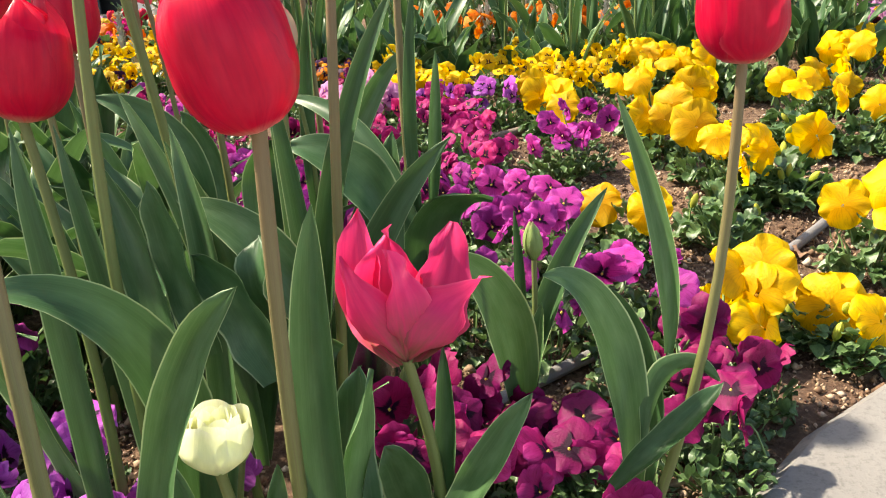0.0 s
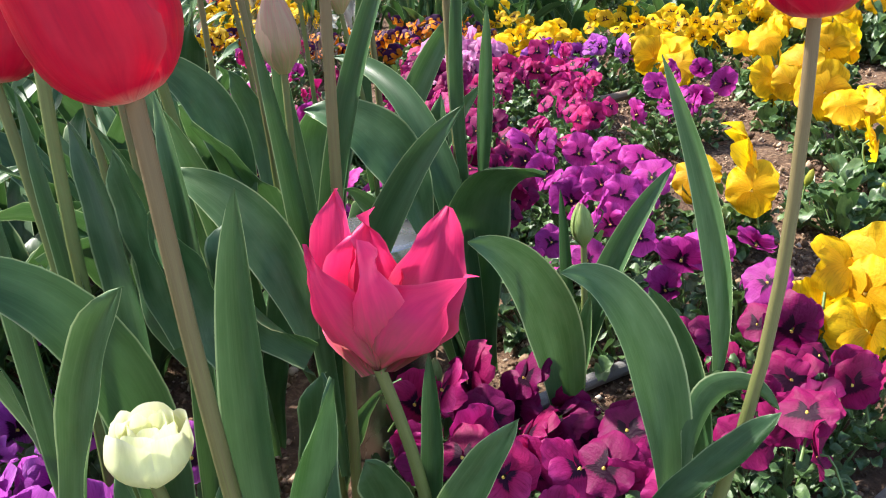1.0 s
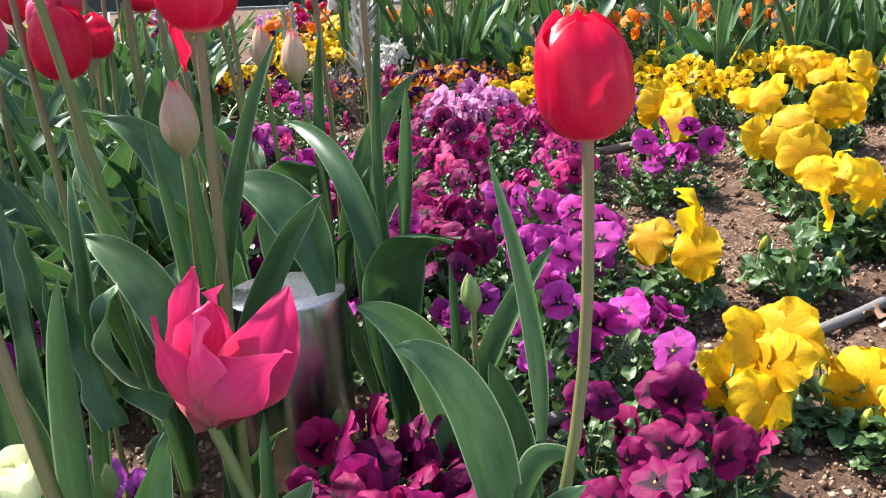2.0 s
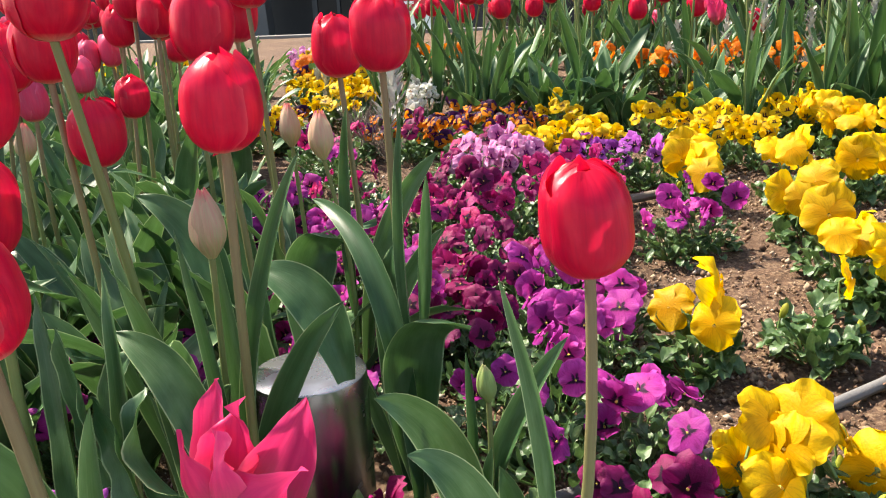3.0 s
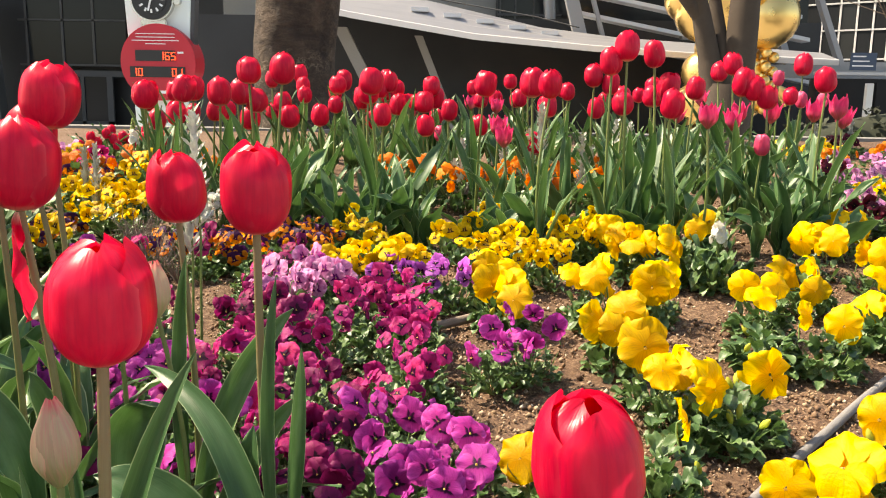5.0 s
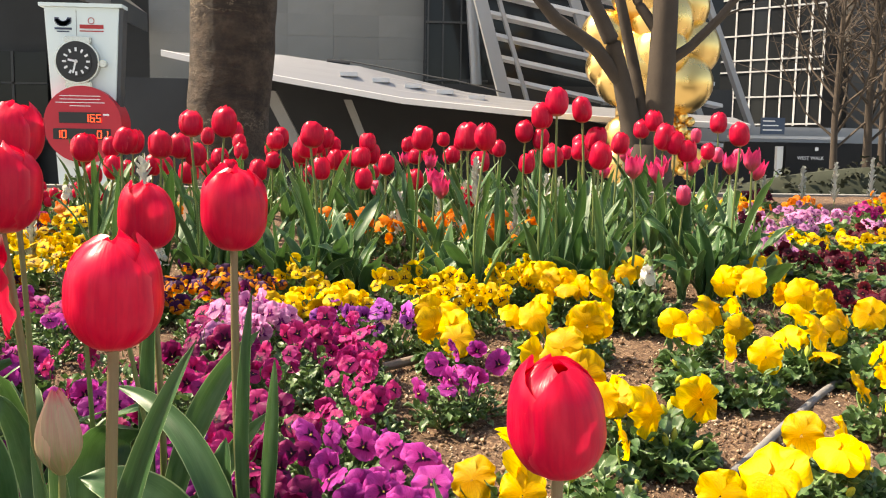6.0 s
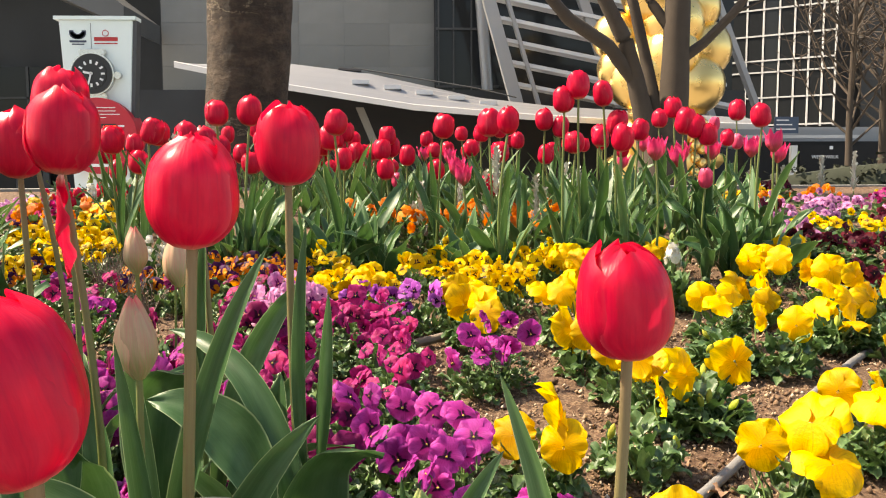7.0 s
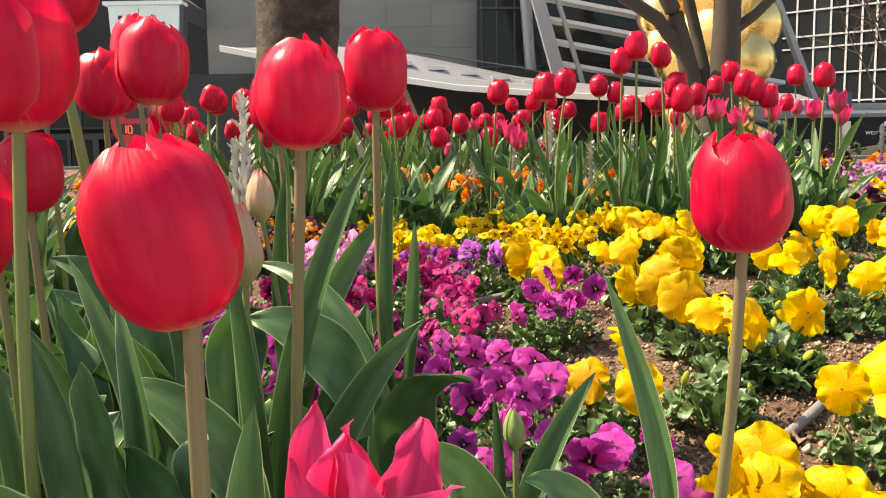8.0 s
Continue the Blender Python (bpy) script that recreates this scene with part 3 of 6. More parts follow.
LEAVES = []
for q in range(16):
    LEAVES.append(leaf_mesh(0.19 * RNG.uniform(0.8, 1.2), RNG.uniform(0.026, 0.046), RNG.uniform(60, 86), RNG.uniform(5, 75), RNG.uniform(-45, 45), RNG.uniform(0.35, 0.9), RNG.uniform(0.3, 1.2), phase=RNG.uniform(0, 6)))


NARROW = []
for q in range(10):
    NARROW.append(leaf_mesh(0.20 * RNG.uniform(0.85, 1.25), RNG.uniform(0.016, 0.030), RNG.uniform(70, 88), RNG.uniform(0, 45), RNG.uniform(-60, 60), RNG.uniform(0.5, 1.0), RNG.uniform(0.2, 0.8), phase=RNG.uniform(0, 6)))


def stem_mesh(top, lean, radius, mat):
    """From the origin up to the point top, leaning as it goes."""
    pts = []
    for v in np.linspace(0, 1, 9):
        pts.append((top[0] * v + lean[0] * math.sin(math.pi * v), top[1] * v + lean[1] * math.sin(math.pi * v), top[2] * v))
    return mesh_of("stem", [(tube(pts, [radius * (1.2 - 0.3 * v) for v in np.linspace(0, 1, 9)]), 0)], [mat])


LABELS = {
    "red": "tall red tulip with a closed oval flower",
    "far_red": "tall red tulip with a closed oval flower",
    "rose": "rose-pink tulip with a slender closed flower",
    "pink": "bright pink tulip with open pointed petals",
    "white": "short creamy white double tulip",
    "blush_bud": "tulip with a closed pale green and pink bud",
    "green_bud": "young tulip with a small green bud",
}


def tulip(kind, head, foot, size=1.0, leaves=3, group="tulips in the bed", stem="stem_brown", radius=0.0030, own_leaves=(), turn=None, leaf_scale=1.0, tilt=(0.0, 0.0), label="", pool=None, own_petals=()):
    """A tulip: stem, six petals round the top, strap leaves from the foot. head: the flower's base; foot: x, y."""
    fz = rise(*foot) - 0.006
    root = thing("tulip", foot[0], foot[1], fz, label or LABELS[kind], "tulip", group)
    top = (head[0] - foot[0], head[1] - foot[1], head[2] - fz)
    lean = RNG.normal(0, 0.006, 2)
    put("stem", stem_mesh(top, lean, radius, stem), root)
    rz = RNG.uniform(0, 360) if turn is None else turn
    hm = pose(top[0], top[1], top[2] - 0.001, tilt[0] + RNG.normal(0, 3), tilt[1] + RNG.normal(0, 3), rz) @ Matrix.Scale(size, 4)
    some = PETALS[kind][int(RNG.integers(len(PETALS[kind])))]
    for pm in own_petals:
        put("petal", pm, root, pose(-foot[0], -foot[1], -fz))
    for pm, az, out in () if own_petals else some:
        put("petal", pm, root, hm @ pose(0, 0, 0, 0, 0, az) @ pose(0, 0, 0, out))
    for q in range(leaves):
        some = pool or LEAVES
        lm = some[int(RNG.integers(len(some)))]
        az = 360 * q / max(leaves, 1) + RNG.uniform(-40, 40)
        s = leaf_scale * RNG.uniform(0.75, 1.15)
        put("leaf", lm, root, pose(0, 0, 0.004 + 0.02 * q, 0, 0, az) @ Matrix.Scale(s, 4))
    for lm in own_leaves:
        put("leaf", lm, root, pose(-foot[0], -foot[1], -fz))
    return root


# ---------------- violas and pansies ----------------


def viola_petal(angle, length, width, layer, cup, ruffle, phase, rows=6, cols=7, flop=0.0):
    out = []
    ca, sa = math.cos(angle), math.sin(angle)
    for i in range(rows):
        s = i / (rows - 1)
        w = width * max(0.42, math.sqrt(max(0.0, 1 - ((s - 0.60) / 0.62) ** 2))) * (1.0 if s < 0.98 else 0.75)
        row = []
        for j in range(cols):
            q = 2 * j / (cols - 1) - 1
            rad = length * (0.05 + 0.95 * s) * (1 - 0.16 * q * q * s)
            side = w * q
            x, z = rad * ca - side * sa, rad * sa + side * ca
            y = -layer * (1 - 0.5 * s) - cup * s * s * length + ruffle * length * math.sin(5.5 * q + phase) * s * s + 0.16 * length * q * q * s
            y += flop * length * (s ** 3 * (0.7 + 0.5 * math.sin(3.1 * q + 2 * phase)) + 0.06 * s * s * math.sin(7 * q + 3 * phase))
            row.append((x, y, z))
        out.append(row)
    return np.array(out)


def viola_mesh(kind, ruffle, big=False):
    """A five-petalled face, about 2 units wide, looking towards -y."""
    ph = RNG.uniform(0, 6, 5)
    d = math.radians
    cup = RNG.uniform(-0.05, 0.22)
    spec = [(d(62), 1.06, 0.68, 0.0), (d(118), 1.06, 0.68, 0.06), (d(4), 0.90, 0.52, 0.12), (d(176), 0.90, 0.52, 0.15), (d(-90), 0.88, 0.66, 0.21)]
    if big:
        spec = [(d(58), 1.10, 0.68, 0.0), (d(122), 1.10, 0.68, 0.10), (d(-6), 1.0, 0.54, 0.20), (d(186), 1.0, 0.54, 0.26), (d(-90), 1.0, 0.66, 0.36)]
    patches = []
    for k, (a, ln, w, layer) in enumerate(spec):
        patches.append((viola_petal(a + RNG.normal(0, 0.07), ln * RNG.uniform(0.86 if big else 0.92, 1.1), w * RNG.uniform(0.88, 1.1), layer, cup * RNG.uniform(0.5, 1.5) * (1 if k > 1 else -0.7), ruffle, ph[k], *((9, 11, RNG.uniform(-0.12, 0.38)) if big else (7, 9, RNG.uniform(-0.10, 0.32)))), 0 if k < 2 else 1))
    eye = tube([(0, -0.24, 0.02), (0, -0.20, -0.03), (0, -0.12, -0.06)], [0.02, 0.058, 0.04], 6)
    patches.append((eye, 2))
    patches.append((tube([(0, 0.0, 0), (0, 0.22, -0.10), (0, 0.30, -0.5), (0, 0.25, -1.4)], [0.06, 0.045, 0.045, 0.05], 5), 3))
    return mesh_of("flower", patches, [kind + "_up", kind + "_low", "eye", "stalk"])


KINDS = ("magenta", "cerise", "burgundy", "maroon", "violet", "lilac", "yellow", "gold", "orange", "tangerine", "white", "lime")
FLOWERS = {k: [viola_mesh(k, 0.08 if k in ("yellow", "burgundy", "maroon") else 0.065, k == "yellow") for q in range(8 if k == "yellow" else 6)] for k in KINDS}


def round_leaf(length, width, up, bend, phase):
    """A small rounded, slightly cupped leaf on a short stalk, towards +x."""
    out, x, z = [], 0.0, 0.0
    for i in range(6):
        v = i / 5
        a = math.radians(up - bend * v)
        if i:
            x += math.cos(a) * length / 5
            z += math.sin(a) * length / 5
        w = max(0.04, math.sqrt(max(0.0, 1 - (2 * v - 1.12) ** 2 / 1.2544)) if v < 1 else 0.42) * width / 2
        out.append([(x, u * w, z + 0.34 * abs(u) ** 1.5 * w + 0.10 * width * math.sin(6 * v + phase + 2.5 * u)) for u in (-1, -0.5, 0, 0.5, 1)])
    return np.array(out)


def foliage_mesh(n, spread, height, size):
    patches = []
    for q in range(n):
        a, r = RNG.uniform(0, 2 * math.pi), spread * math.sqrt(RNG.random())
        h = height * RNG.uniform(0.1, 1.0) * (1 - 0.55 * (r / spread) ** 2)
        L, W = size * RNG.uniform(0.7, 1.25), size * RNG.uniform(0.44, 0.64)
        g = round_leaf(L, W * 1.5, RNG.uniform(-10, 60), RNG.uniform(-20, 60), RNG.uniform(0, 6))
        az = a + RNG.normal(0, 0.6)
        c, s = math.cos(az), math.sin(az)
        g = g @ np.array([[c, s, 0], [-s, c, 0], [0, 0, 1]])
        patches.append((g + (r * math.cos(a), r * math.sin(a), h), 0))
        if q % 4 == 0:
            patches.append((tube([(0.3 * r * math.cos(a), 0.3 * r * math.sin(a), 0), (r * math.cos(a), r * math.sin(a), h)], 0.0011, 4), 1))
    return mesh_of("foliage", patches, ["viola_leaf", "stalk"])


FOLIAGE = [foliage_mesh(55, 0.056, 0.052, 0.023) for q in range(5)]
BUSHY = [foliage_mesh(105, 0.056, 0.058, 0.0255) for q in range(4)]
FINE = [foliage_mesh(120, 0.056, 0.054, 0.0155) for q in range(4)]


def bud_mesh():
    """A furled pansy bud with pointed sepals on a hooked stalk."""
    patches = [(tube([(0, 0, -0.3), (0, 0, 0.1), (0.04, 0, 0.7), (0.08, 0, 1.25), (0.10, 0, 1.55)], [0.10, 0.34, 0.42, 0.28, 0.05], 8), 0)]
    for q in range(5):
        g = leaf_grid(0.95, 0.34, 62, -35, 0, 0.5, 0.2, 5, 3)
        c, s = math.cos(q * 1.257), math.sin(q * 1.257)
        patches.append((g @ np.array([[c, s, 0], [-s, c, 0], [0, 0, 1]]) + (0.05 * c, 0.05 * s, -0.35), 1))
    patches.append((tube([(0, 0, -0.3), (-0.15, 0, -0.9), (-0.6, 0, -1.6), (-1.0, 0, -3.0)], 0.10, 5), 2))
    return mesh_of("bud", patches, ["bud_up", "viola_leaf", "stalk"])


BUD = bud_mesh()

VIOLA_LABEL = {
    "magenta": "magenta-purple viola in bloom with small green leaves",
    "cerise": "cerise-pink viola in full bloom",
    "burgundy": "dark burgundy viola with velvety ruffled petals",
    "maroon": "deep maroon pansy with velvety petals",
    "violet": "violet-purple viola in bloom",
    "lilac": "pale lilac-pink viola in bloom",
    "yellow": "large bright yellow pansy with ruffled petals",
    "gold": "small golden yellow viola with dark faces",
    "orange": "orange and dark purple viola in bloom",
    "tangerine": "orange viola in bloom",
    "white": "white candytuft with a rounded head of tiny flowers",
}


def viola(kind, x, y, n, size, spread, height, group, bushy=False, face=0.0, buds=0, scale=1.0):
    """A bedding plant: a cushion of leaves with n flowers over it."""
    z = rise(x, y) - 0.006
    root = thing("pansy" if kind in ("yellow", "maroon") else "viola", x, y, z, VIOLA_LABEL[kind], "pansy" if kind in ("yellow", "maroon") else "viola", group)
    fol = ((BUSHY if kind == "yellow" else FINE) if bushy else FOLIAGE)[int(RNG.integers(3))]
    wide = scale * spread / (0.060 if kind == "yellow" else 0.052)
    put("foliage", fol, root, pose(0, 0, 0, 0, 0, RNG.uniform(0, 360)) @ Matrix.Diagonal((wide, wide, height / (0.074 if kind == "yellow" else 0.064), 1)))
    for q in range(n):
        a, r = q * 2.4 + RNG.uniform(-0.5, 0.5), spread * math.sqrt((q + 0.4) / n)
        s = size * RNG.uniform(0.74, 1.14)
        h = height * ((1.16 if kind == "yellow" else 1.08) - 0.35 * (r / spread) ** 2) + RNG.normal(0, 0.010)
        yaw = face + RNG.normal(0, 40 if kind == "yellow" else 46)
        m = pose(r * math.cos(a), r * math.sin(a), max(h, 0.02), RNG.normal(-20 if kind == "yellow" else -18, 18 if kind == "yellow" else 26), RNG.normal(0, 22), yaw) @ Matrix.Scale(s, 4)
        put("flower", FLOWERS[kind][int(RNG.integers(len(FLOWERS[kind])))], root, m)
    for q in range(buds):
        a, r = RNG.uniform(0, 6.28), spread * RNG.uniform(0.5, 1.1)
        put("bud", BUD, root, pose(r * math.cos(a), r * math.sin(a), height * RNG.uniform(0.4, 0.9), RNG.uniform(10, 55), RNG.uniform(-35, 35), RNG.uniform(0, 360)) @ Matrix.Scale(0.0105, 4))
    return root

# ---------------- near tulips ----------------
LB = leaf_between
NEAR = "tulips in the bed"
# The tall one at the front edge, with a long leaf on its stem and broad leaves at its foot.
tulip("red", (0.165, 0.436, 0.337), (0.124, 0.462), 0.89, 0, NEAR, "stem_brown", 0.0030, [
    LB((0.140, 0.461, 0.170), (0.146, 0.462, 0.235), (0.111, 0.478, 0.319), 0.016, 15, 20, 0.7, 0.1),
    LB((0.122, 0.464, 0.060), (0.116, 0.455, 0.225), (0.066, 0.445, 0.226), 0.031, -25, -15, 0.5, 0.2),
    LB((0.126, 0.470, 0.060), (0.136, 0.478, 0.160), (0.108, 0.480, 0.205), 0.031, 10, 10, 0.5, 0.2),
    LB((0.106, 0.440, 0.095), (0.140, 0.432, 0.130), (0.166, 0.440, 0.160), 0.025, 60, 10, 0.9, 0.3),
    LB((0.128, 0.458, 0.115), (0.140, 0.466, 0.180), (0.166, 0.446, 0.158), 0.025, 130, 30, 0.9, 0.2)], turn=20)
# The big one close to the lens.
tulip("red", (-0.046, 0.299, 0.3345), (-0.053, 0.366), 0.89, 0, NEAR, "stem_brown", 0.0033, [
    LB((-0.036, 0.336, 0.060), (-0.046, 0.336, 0.215), (-0.037, 0.336, 0.298), 0.028, 5, 10, 0.8, 0.1),
    LB((-0.128, 0.335, 0.080), (-0.108, 0.318, 0.235), (-0.060, 0.298, 0.277), 0.025, 12, 20, 0.6, 0.5),
    LB((-0.040, 0.345, 0.060), (-0.040, 0.355, 0.160), (-0.022, 0.368, 0.210), 0.031, -30, -20, 0.7, 0.6),
    LB((-0.034, 0.370, 0.060), (-0.034, 0.372, 0.170), (-0.028, 0.378, 0.207), 0.029, 35, 10, 0.6, 0.7)], turn=6, tilt=(0, -12))
# The open pink one.
tulip("pink", (-0.006, 0.382, 0.208), (0.004, 0.400), 0.98, 0, NEAR, "stem_green", 0.0031, [
    LB((0.000, 0.380, 0.090), (0.022, 0.366, 0.150), (0.053, 0.365, 0.196), 0.022, 25, 10, 0.7, 0.9),
    LB((0.004, 0.400, 0.080), (0.014, 0.402, 0.140), (0.011, 0.402, 0.206), 0.016, 20, 5, 0.8, 0.3),
    LB((0.002, 0.402, 0.060), (-0.006, 0.404, 0.130), (-0.022, 0.402, 0.150), 0.034, 30, -20, 0.5, 0.6)], own_petals=[
    LB((-0.006, 0.382, 0.206), (-0.0319, 0.4102, 0.2287), (-0.0287, 0.4204, 0.2739), 0.036, 10, 15, 0.8, 0.6, 0.0, 17, 11, "tulip_pink", "petal", True),
    LB((-0.006, 0.382, 0.206), (0.0061, 0.416, 0.2241), (0.0187, 0.4279, 0.2631), 0.048, -12, -15, 0.8, 0.6, 2.0, 17, 11, "tulip_pink", "petal", True),
    LB((-0.006, 0.382, 0.206), (-0.0143, 0.4133, 0.2277), (-0.0136, 0.414, 0.266), 0.048, 0, 20, 0.9, 0.8, 1.0, 17, 11, "tulip_pink", "petal", True),
    LB((-0.006, 0.382, 0.206), (-0.0242, 0.3713, 0.2242), (-0.0361, 0.39, 0.259), 0.037, 25, -20, -1.0, 0.7, 3.0, 17, 11, "tulip_pink", "petal", True),
    LB((-0.006, 0.382, 0.206), (-0.0054, 0.363, 0.2393), (-0.0132, 0.3907, 0.2607), 0.04, 5, 30, -1.1, 0.8, 4.0, 17, 11, "tulip_pink", "petal", True),
    LB((-0.006, 0.382, 0.206), (0.0119, 0.3623, 0.2278), (0.0324, 0.3919, 0.2454), 0.044, -14, -15, -0.9, 0.6, 5.0, 17, 11, "tulip_pink", "petal", True)])
tulip("white", (-0.090, 0.340, 0.176), (-0.088, 0.345), 0.92, 0, NEAR, "stem_green", 0.0030, [
    LB((-0.088, 0.350, 0.050), (-0.100, 0.350, 0.120), (-0.120, 0.360, 0.170), 0.025, 20, 0, 0.6, 0.4),
    LB((-0.086, 0.350, 0.050), (-0.074, 0.350, 0.120), (-0.066, 0.350, 0.172), 0.022, -20, 0, 0.6, 0.4)])
tulip("red", (-0.041, 0.474, 0.386), (-0.062, 0.500), 0.90, 0, NEAR, "stem_brown", 0.0031, [
    LB((-0.070, 0.505, 0.090), (-0.070, 0.505, 0.270), (-0.008, 0.500, 0.384), 0.022, 15, 20, 0.7, 0.2),
    LB((-0.062, 0.488, 0.080), (-0.064, 0.486, 0.230), (-0.079, 0.470, 0.340), 0.018, 10, 10, 0.7, 0.1),
    LB((-0.078, 0.520, 0.080), (-0.074, 0.520, 0.220), (-0.090, 0.520, 0.342), 0.019, -10, 20, 0.6, 0.2),
    LB((-0.075, 0.500, 0.075), (-0.050, 0.500, 0.230), (0.019, 0.483, 0.298), 0.026, 12, 15, 0.6, 0.3)], turn=-8)
tulip("red", (-0.018, 0.662, 0.413), (-0.004, 0.668), 0.94, 0, NEAR, "stem_brown", 0.0030, [
    LB((-0.004, 0.648, 0.060), (-0.010, 0.655, 0.300), (-0.127, 0.745, 0.294), 0.026, -10, -10, 0.6, 0.2),
    LB((-0.008, 0.664, 0.190), (-0.016, 0.664, 0.280), (-0.006, 0.662, 0.384), 0.016, 20, 10, 0.9, 0.1),
    LB((-0.002, 0.672, 0.190), (0.004, 0.672, 0.270), (0.008, 0.672, 0.333), 0.014, -20, 0, 0.8, 0.2)], turn=0)
tulip("red", (-0.113, 0.797, 0.398), (-0.110, 0.802), 0.94, 0, NEAR, "stem_brown", 0.0029, [
    LB((-0.112, 0.796, 0.140), (-0.118, 0.792, 0.280), (-0.106, 0.790, 0.372), 0.020, 10, 20, 0.7, 0.1),
    LB((-0.106, 0.800, 0.110), (-0.090, 0.795, 0.260), (-0.020, 0.790, 0.330), 0.029, 20, -10, 0.6, 0.3),
    LB((-0.104, 0.800, 0.080), (-0.070, 0.790, 0.200), (-0.010, 0.770, 0.265), 0.025, 15, 10, 0.6, 0.3)], turn=50)
drooping = tulip("red", (-0.185, 0.690, 0.421), (-0.170, 0.700), 1.03, 3)
put("fallen_petal", LB((-0.183, 0.682, 0.420), (-0.190, 0.676, 0.390), (-0.180, 0.680, 0.345), 0.019, 20, 130, 1.2, 1.7, 0.0, 21, 9, "tulip_red", "petal"), drooping, drooping.matrix_basis.inverted(), "limp hanging red petal")
tulip("red", (-0.148, 0.410, 0.395), (-0.134, 0.405), 1.0, 0, NEAR, "stem_green", 0.0031, [
    LB((-0.134, 0.405, 0.060), (-0.142, 0.402, 0.200), (-0.178, 0.426, 0.322), 0.024, 15, 15, 0.7, 0.2),
    LB((-0.128, 0.400, 0.050), (-0.090, 0.385, 0.270), (-0.200, 0.340, 0.262), 0.034, -30, -20, 0.6, 0.4),
    LB((-0.120, 0.430, 0.060), (-0.100, 0.440, 0.220), (-0.137, 0.474, 0.313), 0.024, 10, 15, 0.7, 0.3)])
tulip("red", (-0.204, 0.448, 0.322), (-0.180, 0.432), 1.0, 0, NEAR, "stem_green", 0.0031, [
    LB((-0.170, 0.400, 0.060), (-0.165, 0.385, 0.230), (-0.187, 0.401, 0.325), 0.025, 10, 15, 0.7, 0.2),
    LB((-0.185, 0.430, 0.060), (-0.200, 0.430, 0.160), (-0.250, 0.410, 0.240), 0.031, 20, 15, 0.6, 0.4)])
tulip("red", (-0.128, 0.262, 0.370), (-0.086, 0.214), 1.0, 0, NEAR, "stem_brown", 0.0031, [
    LB((-0.088, 0.216, 0.060), (-0.098, 0.222, 0.230), (-0.150, 0.235, 0.300), 0.025, 20, 10, 0.7, 0.2)])
tulip("red", (-0.287, 0.950, 0.464), (-0.280, 0.955), 1.08, 3)
tulip("red", (-0.175, 0.510, 0.448), (-0.128, 0.530), 1.0, 0, NEAR, "stem_green", 0.0032, [
    LB((-0.125, 0.530, 0.070), (-0.135, 0.530, 0.170), (-0.205, 0.520, 0.290), 0.031, 20, 10, 0.6, 0.4),
    LB((-0.125, 0.530, 0.070), (-0.110, 0.520, 0.200), (-0.150, 0.500, 0.300), 0.025, -15, 10, 0.6, 0.3),
    LB((-0.120, 0.530, 0.070), (-0.100, 0.510, 0.190), (-0.060, 0.480, 0.240), 0.029, 20, 10, 0.6, 0.4),
    LB((-0.118, 0.520, 0.070), (-0.115, 0.500, 0.230), (-0.190, 0.542, 0.326), 0.025, 10, 15, 0.7, 0.2)])
tulip("red", (-0.252, 0.629, 0.346), (-0.235, 0.640), 0.90, 4)
tulip("red", (-0.285, 0.625, 0.413), (-0.270, 0.640), 0.98, 4)
tulip("red", (-0.474, 1.043, 0.433), (-0.465, 1.05), 1.05, 3)
tulip("red", (-0.274, 0.826, 0.417), (-0.268, 0.83), 1.0, 3)
for hx, hy, hz in ((-0.52, 1.06, 0.455), (-0.42, 1.02, 0.460), (-0.70, 1.25, 0.51), (-0.58, 1.32, 0.50), (-0.68, 1.24, 0.415), (-0.456, 0.761, 0.393), (-0.322, 0.978, 0.426), (-0.80, 1.38, 0.47)):
    tulip("red", (hx, hy, hz), (hx + RNG.normal(0, 0.012), hy + RNG.normal(0, 0.01)), RNG.uniform(0.98, 1.1), 3)
for hx, hy, hz in ((-0.579, 0.92, 0.342), (-0.727, 1.268, 0.383), (-0.70, 1.158, 0.352), (-0.76, 1.25, 0.375)):
    tulip("rose", (hx, hy, hz), (hx + 0.01, hy + 0.01), 0.95, 2)
# Buds.
tulip("blush_bud", (-0.078, 0.504, 0.314), (-0.076, 0.520), 0.92, 2, NEAR, "stem_green", 0.0022, leaf_scale=0.8)
tulip("blush_bud", (-0.125, 0.773, 0.326), (-0.120, 0.780), 0.95, 1, NEAR, "stem_green", 0.0022)
tulip("blush_bud", (-0.165, 0.790, 0.335), (-0.165, 0.795), 0.85, 1, NEAR, "stem_green", 0.0022)
tulip("green_bud", (0.074, 0.588, 0.190), (0.068, 0.592), 0.95, 0, NEAR, "stem_green", 0.0022, [
    LB((0.064, 0.586, 0.090), (0.066, 0.584, 0.170), (0.060, 0.584, 0.227), 0.011, 10, 0, 0.9, 0.0),
    LB((0.068, 0.590, 0.080), (0.078, 0.592, 0.170), (0.128, 0.600, 0.237), 0.022, 15, 10, 0.7, 0.2),
    LB((0.062, 0.584, 0.050), (0.062, 0.570, 0.190), (0.008, 0.540, 0.208), 0.039, -20, -10, 0.5, 0.2),
    LB((0.066, 0.586, 0.050), (0.074, 0.582, 0.110), (0.078, 0.578, 0.160), 0.019, 40, 0, 0.7, 0.2)])
tulip("blush_bud", (-0.474, 0.783, 0.319), (-0.468, 0.79), 0.85, 2, NEAR, "stem_green", 0.0022)
